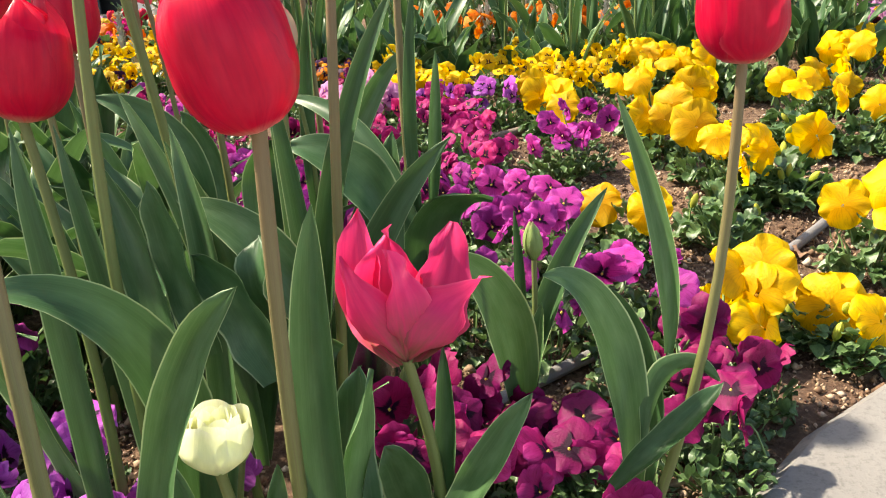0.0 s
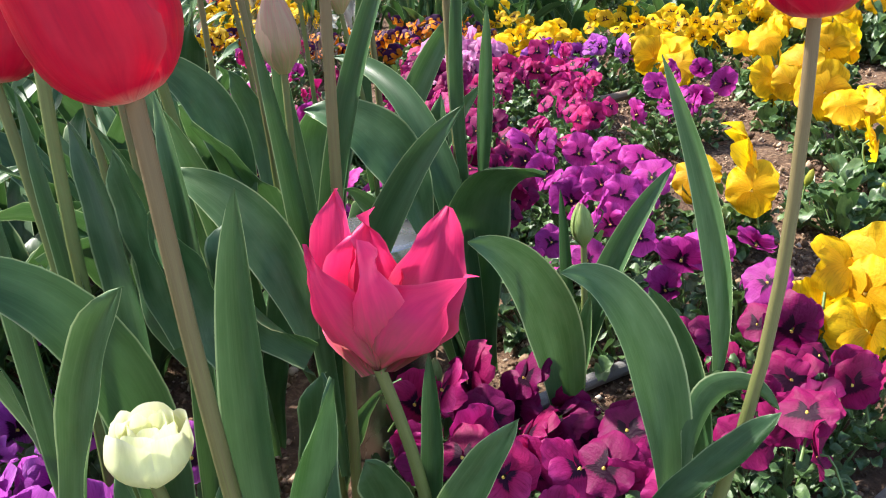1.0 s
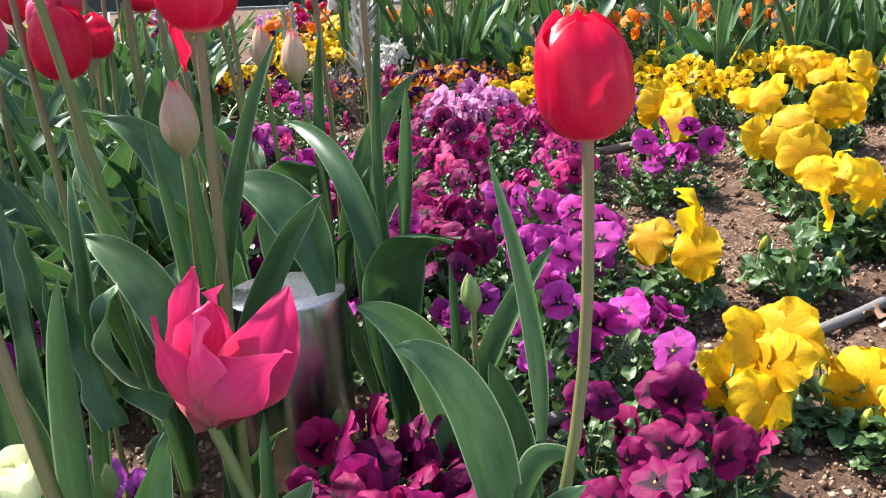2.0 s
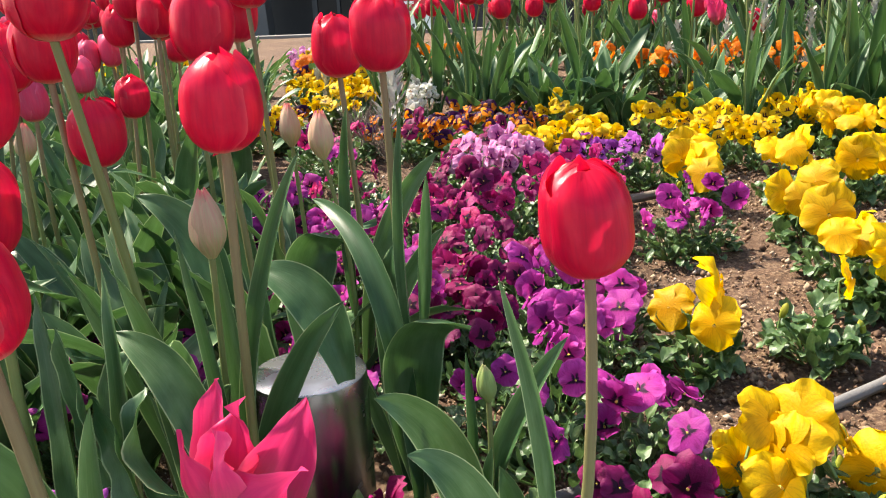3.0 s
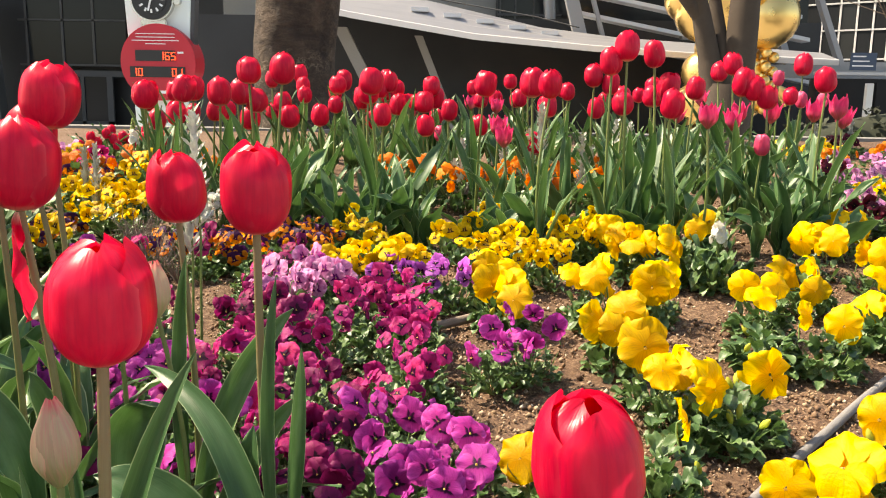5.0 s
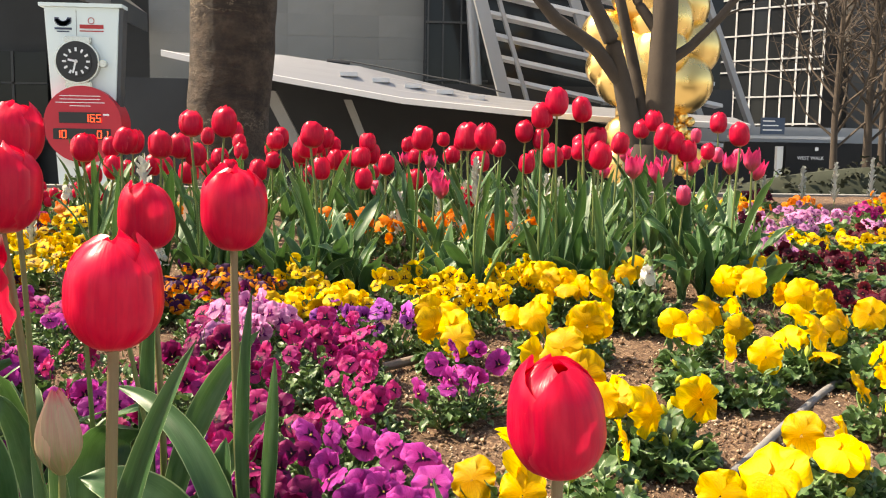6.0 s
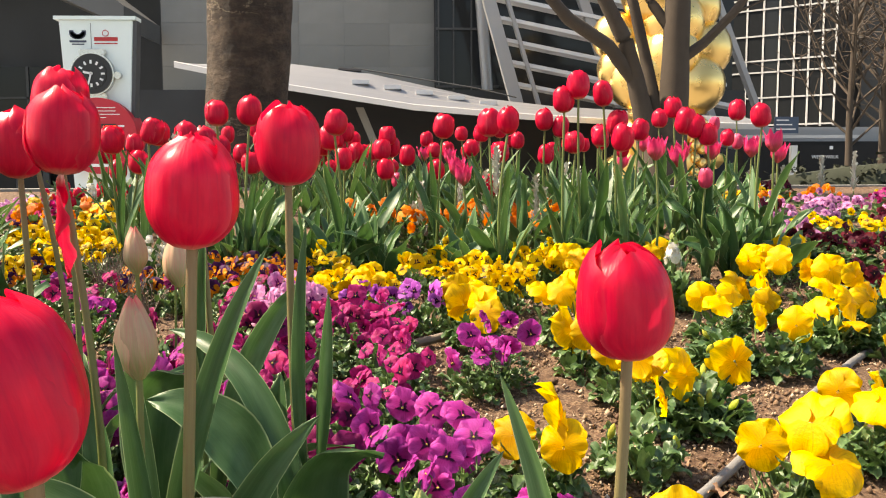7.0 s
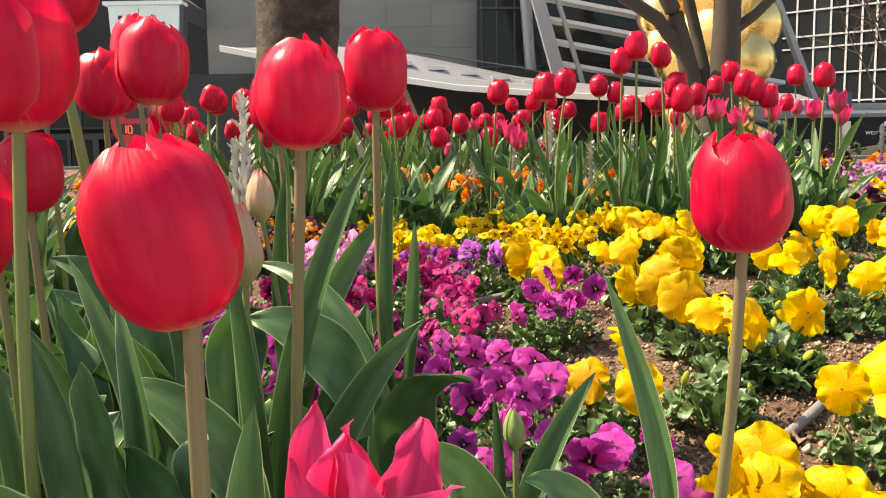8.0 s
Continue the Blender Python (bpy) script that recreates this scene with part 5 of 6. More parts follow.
# ---------------- silver foliage spikes ----------------
def silver_spike(x, y, h, n=64):
    low = 0.58 if h > 0.3 else 0.25
    root = thing("dusty_miller", x, y, rise(x, y) - 0.004, "silver-grey felted foliage spike", "plant", "silver plants")
    patches = [(tube([(0, 0, 0), (0.005, 0, h * 0.5), (0.0, 0, h)], [0.0022, 0.0018, 0.001], 5), 1)]
    for q in range(n):
        f = (q + 1) / n
        a = q * 2.4
        g = leaf_grid(0.034 * (1.2 - 0.6 * f), 0.013, RNG.uniform(35, 75), -20, 20, 0.8, 0.6, 5, 4)
        c, s = math.cos(a), math.sin(a)
        g = g @ np.array([[c, s, 0], [-s, c, 0], [0, 0, 1]])
        patches.append((g + (0, 0, h * (low + (1 - low) * f) - 0.02), 0))
    put("foliage", mesh_of("foliage", patches, ["grey_leaf", "stem_green"]), root)


for x, y, h in ((-0.274, 1.361, 0.385), (-0.290, 1.372, 0.315), (-0.85, 2.3, 0.2), (-0.78, 2.2, 0.22), (0.338, 2.5, 0.31), (0.12, 2.5, 0.21), (0.10, 2.52, 0.15), (0.453, 2.5, 0.23), (0.48, 2.53, 0.19), (0.31, 2.53, 0.24), (0.25, 2.75, 0.2), (0.58, 2.7, 0.25), (0.66, 2.9, 0.22), (1.75, 3.75, 0.16), (1.95, 3.8, 0.20), (2.1, 3.8, 0.22), (2.3, 3.85, 0.24), (2.4, 3.85, 0.15), (1.6, 3.75, 0.14)):
    silver_spike(x, y, h)


def dry_plant(x, y, h):
    root = thing("dry_plant", x, y, rise(x, y) - 0.004, "withered grey-brown tuft of thin branching stems", "plant", "withered plants")
    patches = []
    for q in range(16):
        a = q * 2.4
        e = np.array((0.055 * math.cos(a), 0.055 * math.sin(a), 1.0)) * (RNG.uniform(0.4, 1.2), RNG.uniform(0.4, 1.2), h * RNG.uniform(0.6, 1.0))
        patches.append((tube([(0, 0, 0), 0.55 * e + (0, 0, 0.1 * h), e], [0.0012, 0.0010, 0.0004], 4), 0))
        for k in range(5):
            o = e * (0.45 + 0.11 * k)
            patches.append((tube([o, o + RNG.normal(0, 0.010, 3) + (0, 0, 0.012)], [0.0008, 0.0004], 4), 0))
    put("tuft", mesh_of("tuft", patches, ["twig"]), root)


for x, y, h in ((-0.545, 1.86, 0.13), (-0.50, 1.80, 0.11), (-0.58, 1.92, 0.12), (-0.44, 1.76, 0.08)):
    dry_plant(x, y, h)


def snapdragon(x, y, h):
    root = thing("snapdragon", x, y, rise(x, y) - 0.004, "white snapdragon spike over feathery green leaves", "snapdragon")
    put("foliage", BUSHY[1], root, Matrix.Diagonal((0.95, 0.95, 1.9, 1)))
    put("stem", mesh_of("stem", [(tube([(0, 0, 0), (0, 0, h)], 0.003, 6), 0)], ["stem_green"]), root)
    for q in range(16):
        f = q / 15
        put("flower", FLOWERS["white" if q < 9 else "lime"][q % 4], root, pose(0.013 * (1 - 0.7 * f) * math.cos(q * 2.4), 0.013 * (1 - 0.7 * f) * math.sin(q * 2.4), h * (0.62 + 0.38 * f), -10, 0, q * 137.5 + 90) @ Matrix.Scale(0.0150 * (1.05 - 0.8 * f), 4))


snapdragon(0.62, 1.77, 0.17)
for x, y, h in ((-0.95, 2.9, 0.2), (-0.82, 3.0, 0.2)):
    snapdragon(x, y, h)

# ---------------- trees ----------------
def limb(pts, radii, sides=14, rough=0.06):
    fine, rad = [], []
    for i in range(len(pts) - 1):
        for k in range(14):
            f = k / 14
            p = [a + f * (b - a) for a, b in zip(pts[i], pts[i + 1])]
            fine.append(p)
            rad.append(radii[i] + f * (radii[i + 1] - radii[i]))
    fine.append(pts[-1])
    rad.append(radii[-1])
    g = tube(fine, rad, sides)
    c = np.array(fine)[:, None, :]
    for i in range(g.shape[0]):
        for j in range(g.shape[1] - 1):
            p = g[i, j]
            k = 1 + rough * noise.noise((p[0] * 5, p[1] * 5, p[2] * 2.2)) + 0.4 * rough * noise.noise((p[0] * 22, p[1] * 22, p[2] * 9))
            g[i, j] = c[i, 0] + (g[i, j] - c[i, 0]) * k
        g[i, -1] = g[i, 0]
    return g


def big_tree():
    root = thing("tree", -0.722, 4.55, GROUND, "thick grey-brown tree trunk with flaking bark", "tree")
    g = limb([(0.03, 0, -0.05), (0.0, 0, 1.2), (-0.01, 0, 1.75), (0.03, 0, 2.4), (0.10, 0.05, 4.0)], [0.26, 0.210, 0.203, 0.216, 0.24], 72, 0.07)
    put("trunk", mesh_of("trunk", [(g, 0)], ["bark"]), root)
    for q, (dx, dy) in enumerate(((0.9, 0.2), (-0.8, 0.3), (0.1, -0.7))):
        g = limb([(0.10, 0.05, 3.9), (0.1 + 0.5 * dx, 0.5 * dy, 5.0), (0.1 + 1.3 * dx, 1.3 * dy, 6.6)], [0.16, 0.11, 0.05], 10)
        put("branch", mesh_of("branch", [(g, 0)], ["bark"]), root)


big_tree()


def forked_tree():
    x0, y0 = 2.24, 7.0
    root = thing("tree", x0, y0, GROUND, "bare dark tree forking into several stems", "tree")
    z = -GROUND
    trunk = limb([(-0.02, 0, 0), (-0.03, 0, z + 0.40), (-0.02, 0, z + 0.62)], [0.25, 0.21, 0.18])
    put("trunk", mesh_of("trunk", [(trunk, 0)], ["bark_dark"]), root)
    stems = [
        ([(0.03, 0, z + 0.40), (0.06, 0, z + 0.85), (0.07, 0, z + 1.35), (0.08, 0, z + 1.95), (0.12, 0.1, z + 3.4)], [0.15, 0.125, 0.112, 0.10, 0.06]),
        ([(-0.10, 0, z + 0.40), (-0.18, 0, z + 0.82), (-0.27, -0.02, z + 1.15), (-0.37, -0.1, z + 1.42), (-0.57, -0.1, z + 1.80), (-0.8, 0, z + 3.0)], [0.12, 0.088, 0.076, 0.066, 0.055, 0.03]),
        ([(-0.04, 0, z + 0.70), (-0.14, 0.1, z + 1.28), (-0.27, 0.1, z + 1.80), (-0.4, 0.2, z + 3.0)], [0.06, 0.05, 0.045, 0.03]),
        ([(-0.25, 0, z + 1.10), (-0.52, -0.15, z + 1.38), (-0.85, -0.2, z + 1.58), (-1.07, -0.25, z + 1.80), (-1.5, -0.3, z + 2.4)], [0.06, 0.055, 0.05, 0.04, 0.02]),
        ([(0.09, 0, z + 1.28), (0.28, -0.05, z + 1.42), (0.50, -0.1, z + 1.65), (0.73, -0.1, z + 1.95), (1.1, -0.2, z + 2.5)], [0.05, 0.042, 0.036, 0.028, 0.012]),
        ([(0.05, 0, z + 1.5), (-0.12, 0.05, z + 1.75), (-0.28, 0.1, z + 2.1)], [0.05, 0.04, 0.03]),
        ([(0.50, -0.1, z + 1.65), (0.62, -0.1, z + 1.70), (0.85, -0.1, z + 1.8)], [0.016, 0.01, 0.004]),
    ]
    for pts, radii in stems:
        put("branch", mesh_of("branch", [(limb(pts, radii, 10), 0)], ["bark_dark"]), root)


forked_tree()


def bare_tree(x0, y0, base, height, r0, n):
    root = thing("tree", x0, y0, base, "bare winter tree with thin dark branches", "tree", "bare trees by the far walkway")
    put("trunk", mesh_of("trunk", [(limb([(0, 0, 0), (-0.05, 0, height * 0.4), (0.0, 0, height)], [r0, r0 * 0.7, r0 * 0.2], 8), 0)], ["bark_dark"]), root)
    for q in range(n):
        a, h = q * 2.4, height * (0.3 + 0.6 * q / n)
        L = height * 0.42 * RNG.uniform(0.6, 1.0)
        p = np.array((0, 0, h))
        d = np.array((math.cos(a), math.sin(a), 0.9))
        pts = [p, p + d * L * 0.35, p + d * L * 0.6 + (0, 0, 0.25 * L), p + d * L * 0.8 + (0, 0, 0.6 * L)]
        patches = [(tube(pts, [r0 * 0.32, r0 * 0.22, r0 * 0.14, 0.004], 5), 0)]
        for w in range(9):
            o = pts[1] + (pts[3] - pts[1]) * RNG.uniform(0, 0.8)
            e = o + np.array((RNG.normal(0, 0.3), RNG.normal(0, 0.3), RNG.uniform(0.1, 0.5))) * L * 0.8
            patches.append((tube([o, (o + e) / 2 + RNG.normal(0, 0.05, 3), e], [r0 * 0.12, r0 * 0.08, 0.003], 4), 0))
        put("branch", mesh_of("branch", patches, ["bark_dark"]), root)


bare_tree(7.58, 14.0, -0.6, 4.6, 0.075, 22)
bare_tree(8.16, 14.0, -0.6, 5.0, 0.09, 22)
bare_tree(9.3, 15.5, -0.6, 5.2, 0.08, 20)

# ---------------- clock tower sign ----------------
def disc_bm(x, y, z, r, depth, seg=48):
    bm = bmesh.new()
    bmesh.ops.create_cone(bm, cap_ends=True, segments=seg, radius1=r, radius2=r, depth=depth)
    bmesh.ops.rotate(bm, verts=bm.verts[:], matrix=Matrix.Rotation(radians(90), 3, "X"))
    bmesh.ops.translate(bm, verts=bm.verts[:], vec=(x, y, z))
    return bm


def text_mesh(name, body, size, parent, mat, x, y, z, align="CENTER", label=""):
    c = bpy.data.curves.new(name, "FONT")
    c.body, c.size, c.align_x, c.align_y, c.extrude = body, size, align, "CENTER", 0.004
    tmp = bpy.data.objects.new(name, c)
    me = bpy.data.meshes.new_from_object(tmp)
    bpy.data.objects.remove(tmp)
    me.materials.clear()
    me.materials.append(MATS[mat])
    return put(name, me, parent, pose(x, y, z, 90), label)


SEGS = {"0": "abcdef", "1": "bc", "5": "afgcd", "6": "afgedc"}


def digits(text, x, z, w, h, y, parent):
    t = 0.16 * w
    for k, ch in enumerate(text):
        if ch == " ":
            continue
        ox = x + k * w * 1.35
        bm = bmesh.new()
        for s in SEGS[ch]:
            x0, x1, z0, z1 = {"a": (0, w, h - t, h), "d": (0, w, 0, t), "g": (0, w, h / 2 - t / 2, h / 2 + t / 2), "f": (0, t, h / 2, h), "b": (w - t, w, h / 2, h), "e": (0, t, 0, h / 2), "c": (w - t, w, 0, h / 2)}[s]
            o = box_bm(ox + x0, ox + x1, y - 0.006, y, z + z0, z + z1)
            tmp = bpy.data.meshes.new("tmp")
            o.to_mesh(tmp)
            o.free()
            bm.from_mesh(tmp)
            bpy.data.meshes.remove(tmp)
        part("digit", bm, "led_red", parent)


def clock_tower():
    Y = 15.0
    root = thing("clock_tower", -5.07, Y + 0.3, GROUND, "white countdown tower with a wristwatch clock and a red disc", "sign tower")
    root.location = (0, 0, 0)
    body = prism_bm([(-5.46, GROUND), (-4.66, GROUND), (-4.44, 2.93), (-5.67, 2.93)], Y, Y + 0.24, 0.01)
    part("body", body, "tower_white", root)
    part("cap", prism_bm([(-5.74, 2.93), (-4.38, 2.93), (-4.38, 2.99), (-5.74, 2.99)], Y - 0.05, Y + 0.28), "tower_white", root)
    part("side_panel", prism_bm([(-4.655, GROUND), (-4.60, GROUND), (-4.37, 2.92), (-4.435, 2.92)], Y + 0.01, Y + 0.25), "tower_side", root, "dark grey side panel")
    # the watch
    watch = part("watch_case", disc_bm(-5.11, Y - 0.06, 2.02, 0.36, 0.12), "chrome", root, "polished steel watch case")
    part("bezel", disc_bm(-5.11, Y - 0.13, 2.02, 0.335, 0.03), "black_plastic", watch, "black dial ring")
    part("dial", disc_bm(-5.11, Y - 0.15, 2.02, 0.25, 0.02), "black_plastic", watch)
    part("crown", disc_bm(-4.70, Y - 0.05, 2.0, 0.06, 0.10), "chrome", watch)
    for s in (-1, 1):
        part("lug", box_bm(-5.33, -4.89, Y - 0.09, Y - 0.005, 2.02 + s * 0.37 - 0.06, 2.02 + s * 0.37 + 0.05, 0.02), "chrome", watch)
    for k in range(12):
        a = radians(30 * k)
        bm = box_bm(-0.016, 0.016, -0.172, -0.160, 0.165, 0.225)
        bmesh.ops.rotate(bm, verts=bm.verts[:], matrix=Matrix.Rotation(a, 3, "Y"))
        bmesh.ops.translate(bm, verts=bm.verts[:], vec=(-5.11, Y, 2.02))
        part("hour_mark", bm, "ink_white", watch)
    for ang, ln, w in ((-78, 0.13, 0.018), (195, 0.20, 0.014)):
        bm = box_bm(-w, w, -0.186, -0.176, -0.03, ln)
        bmesh.ops.rotate(bm, verts=bm.verts[:], matrix=Matrix.Rotation(radians(ang), 3, "Y"))
        bmesh.ops.translate(bm, verts=bm.verts[:], vec=(-5.11, Y, 2.02))
        part("clock_hand", bm, "ink_white", watch)
    # emblems, plain shapes
    for k in range(9):
        a = radians(200 + 17.5 * k)
        part("emblem", box_bm(-5.36 + 0.11 * math.cos(a) - 0.035, -5.36 + 0.11 * math.cos(a) + 0.035, Y - 0.008, Y - 0.003, 2.75 + 0.10 * math.sin(a) - 0.04, 2.75 + 0.10 * math.sin(a) + 0.04, 0.0), "ink_dark", root)
    part("emblem", box_bm(-5.50, -5.22, Y - 0.008, Y - 0.003, 2.555, 2.59), "ink_dark", root)
    part("emblem", box_bm(-5.46, -5.26, Y - 0.008, Y - 0.003, 2.515, 2.535), "ink_dark", root)
    part("emblem", box_bm(-5.145, -5.140, Y - 0.008, Y - 0.003, 2.45, 2.88), "tower_side", root)
    part("emblem", box_bm(-5.09, -4.70, Y - 0.008, Y - 0.003, 2.58, 2.645), "ink_red", root)
    part("emblem", box_bm(-5.09, -4.70, Y - 0.008, Y - 0.003, 2.53, 2.548), "ink_red", root)
    bm = bmesh.new()
    bmesh.ops.create_cone(bm, cap_ends=False, segments=24, radius1=0.055, radius2=0.055, depth=0.006)
    bmesh.ops.rotate(bm, verts=bm.verts[:], matrix=Matrix.Rotation(radians(90), 3, "X"))
    bmesh.ops.translate(bm, verts=bm.verts[:], vec=(-4.90, Y - 0.006, 2.71))
    bmesh.ops.solidify(bm, geom=bm.faces[:], thickness=0.012)
    part("emblem", bm, "ink_red", root)
    # the red disc with its figures
    disc = part("disc", disc_bm(-5.02, Y + 0.06, 0.98, 0.64, 0.52), "sign_red", root, "round red countdown panel")
    for k, w in enumerate((0.33, 0.33, 0.40, 0.17)):
        part("text_bar", box_bm(-5.05 - w, -5.05 + w, Y - 0.208, Y - 0.203, 1.445 - 0.055 * k, 1.457 - 0.055 * k), "ink_white", disc)
    scr = part("screen", box_bm(-5.40, -4.72, Y - 0.215, Y - 0.203, 1.00, 1.18), "black_plastic", disc)
    digits("165", -4.99, 1.02, 0.075, 0.13, Y - 0.217, scr)
    scr = part("screen", box_bm(-5.50, -4.56, Y - 0.215, Y - 0.203, 0.73, 0.91), "black_plastic", disc)
    digits("10", -5.46, 0.75, 0.075, 0.13, Y - 0.217, scr)
    digits("01", -4.78, 0.75, 0.075, 0.13, Y - 0.217, scr)
    part("text_bar", box_bm(-4.68, -4.58, Y - 0.208, Y - 0.203, 1.13, 1.16), "ink_white", disc)
    part("emblem", box_bm(-5.20, -4.85, Y - 0.208, Y - 0.203, 0.46, 0.51), "ink_white", disc)
    for k in range(14):
        i, j = k % 5, k // 5
        part("check", box_bm(-5.33 + 0.09 * i + 0.045 * (j % 2), -5.28 + 0.09 * i + 0.045 * (j % 2), Y - 0.006, Y - 0.002, 0.05 - 0.09 * j, 0.12 - 0.09 * j), "soffit", root)


clock_tower()

# ---------------- museum building ----------------
def slab(name, label, bm, mat, category="wall"):
    ob = part(name, bm, mat, None)
    return tagged(ob, label, category, "", "structure")


slab("backdrop", "dark distant building mass", box_bm(-60, 60, 52, 53, GROUND, 30), "concrete_dark", "building")
west = slab("wall_museum", "grey metal-panelled museum wall", box_bm(-8.1, 1.3, 30.25, 31, GROUND, 16), "soffit")
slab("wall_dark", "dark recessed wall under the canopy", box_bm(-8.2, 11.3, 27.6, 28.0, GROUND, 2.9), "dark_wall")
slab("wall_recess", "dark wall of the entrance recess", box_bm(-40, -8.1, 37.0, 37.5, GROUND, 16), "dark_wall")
# Added slab above the view; it keeps sun and sky off the recess.
slab("ceiling_recess", "unseen slab added to keep the entrance recess in shade", box_bm(-40, -8.1, 31.0, 37.6, 9.6, 10.2), "soffit", "ceiling")
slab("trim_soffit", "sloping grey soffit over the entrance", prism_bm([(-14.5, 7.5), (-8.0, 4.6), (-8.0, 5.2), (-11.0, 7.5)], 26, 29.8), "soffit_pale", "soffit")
# Both columns take a darker grey that stands in for the recess's shade.
slab("trim_column_pale", "slanting concrete column, coloured darker for the recess shade", prism_bm([(-20.9, 4.6), (-18.7, 4.6), (-18.4, GROUND), (-19.2, GROUND)], 34.6, 35.2), "soffit_pale", "column")
slab("trim_column_far", "slanting concrete column, coloured darker for the recess shade", prism_bm([(-25.0, 4.6), (-22.9, 4.6), (-21.9, GROUND), (-22.8, GROUND)], 34.6, 35.2), "soffit_pale", "column")


def entrance():
    Y = 36.3
    root = thing("entrance_doors", -16, Y, GROUND, "dark glazed double entrance doors with grey frames", "door", "", "structure")
    root.location = (0, 0, 0)
    for x0, x1, z0, z1 in ((-18.3, -13.8, 1.05, 1.30), (-18.3, -13.8, 1.48, 1.56), (-17.0, -16.75, GROUND, 1.05), (-15.8, -15.65, GROUND, 1.05), (-14.7, -14.45, GROUND, 1.05), (-17.0, -14.45, GROUND, GROUND + 0.25), (-16.5, -16.4, 1.56, 4.6), (-15.2, -15.1, 1.56, 4.6), (-18.0, -17.9, 1.56, 4.6), (-18.3, -13.8, 3.3, 3.38)):
        part("frame", box_bm(x0, x1, Y - 0.12, Y, z0, z1), "soffit", root)
    for x0, x1 in ((-16.74, -15.81), (-15.64, -14.71)):
        part("pane", box_bm(x0, x1, Y - 0.06, Y - 0.04, GROUND + 0.26, 1.04), "dark_glass", root)
    for x0, x1 in ((-17.89, -16.51), (-16.39, -15.21), (-15.09, -13.81)):
        for z0, z1 in ((1.57, 3.29), (3.39, 4.6)):
            part("pane", box_bm(x0, x1, Y - 0.06, Y - 0.04, z0, z1), "dark_glass", root)


entrance()


def canopy():
    """A long bright steel skirt with a thin lip, sloping down to the right."""
    low = [(-5.55, 3.10), (-2.69, 2.53), (0.44, 2.04), (3.35, 1.80), (5.72, 1.66), (9.5, 1.54)]
    top = [(-5.45, 3.01), (-2.76, 3.04), (-0.71, 2.80), (2.17, 2.20), (4.2, 1.98), (9.5, 1.68)]
    root = thing("canopy", 0, 0, 0, "long sloping brushed steel canopy with a bright edge", "canopy", "", "structure")
    g = []
    for f in np.linspace(0, 1, 5):
        g.append([(a[0] + f * (b[0] - a[0]), 22.0 + 1.0 * f, a[1] + f * (b[1] * 1.04 - a[1])) for a, b in zip(low, top)])
    put("skirt", mesh_of("skirt", [(np.array(g), 0)], ["canopy_metal"], False), root)
    lip = [[(x, 21.93, z - 0.16) for x, z in low], [(x, 21.90, z - 0.02) for x, z in low], [(x, 22.0, z + 0.005) for x, z in low]]
    put("lip", mesh_of("lip", [(np.array(lip), 0)], ["canopy_edge"], False), root, None, "bright steel lip")
    # Near-black sheet: the shade beneath the steel is put into its colour.
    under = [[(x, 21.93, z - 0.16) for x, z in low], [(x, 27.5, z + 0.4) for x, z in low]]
    put("underside", mesh_of("underside", [(np.array(under), 0)], ["dark_wall"], False), root, None, "underside coloured dark for the shade beneath")
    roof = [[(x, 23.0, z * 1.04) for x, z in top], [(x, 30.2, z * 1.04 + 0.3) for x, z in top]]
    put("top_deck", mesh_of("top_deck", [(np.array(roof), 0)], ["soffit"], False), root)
    for k in range(5):
        x = -0.95 + 0.83 * k
        z = 2.60 - 0.135 * k
        part("roof_light", box_bm(x - 0.22, x + 0.22, 22.42, 22.56, z - 0.01, z + 0.10, 0.01), "slat_paint", root)
    part("fixing", tube_bm([(-1.55, 23.05, 3.02), (-0.95, 23.05, 2.98)], 0.07), "black_plastic", root)
    part("rail", tube_bm([(-1.2, 23.1, 3.08), (2.1, 23.1, 2.55), (3.2, 23.1, 2.3)], 0.018), "soffit", root)


def tube_bm(pts, r, sides=8):
    me = mesh_of("tmp", [(tube(pts, r, sides), 0)], [])
    bm = bmesh.new()
    bm.from_mesh(me)
    bpy.data.meshes.remove(me)
    return bm


canopy()
for x0, z0, x1, z1, w in ((-3.2, 2.3, -1.5, 0.0, 0.36), (-1.05, 2.1, 0.3, -0.2, 0.22), (-5.0, 2.6, -4.4, -0.9, 0.3)):
    slab("trim_strut", "slanting pale concrete strut under the canopy", prism_bm([(x0 - w / 2, z0), (x0 + w / 2, z0), (x1 + w / 2, z1 - 1), (x1 - w / 2, z1 - 1)], 24, 24.3), "concrete_pale", "strut")


def glass_bay():
    Y = 29.0
    root = thing("window_bay", 0, 0, 0, "dark glazed bay beside the metal wall", "window", "", "structure")
    part("pane", box_bm(1.3, 11.4, Y, Y + 0.1, 2.0, 16), "dark_glass", root)
    for x in (1.35, 1.85, 2.45):
        part("mullion", box_bm(x, x + 0.05, Y - 0.08, Y - 0.002, 2.2, 16), "soffit", root)
    for z in (3.1, 5.0, 6.6):
        part("mullion", box_bm(1.3, 3.4, Y - 0.1, Y - 0.003, z, z + 0.07), "soffit", root)
    part("column", tube_bm([(2.62, Y - 0.6, 7.5), (3.02, Y - 0.6, 2.1)], 0.19, 16), "canopy_metal", root, "round steel column")


glass_bay()


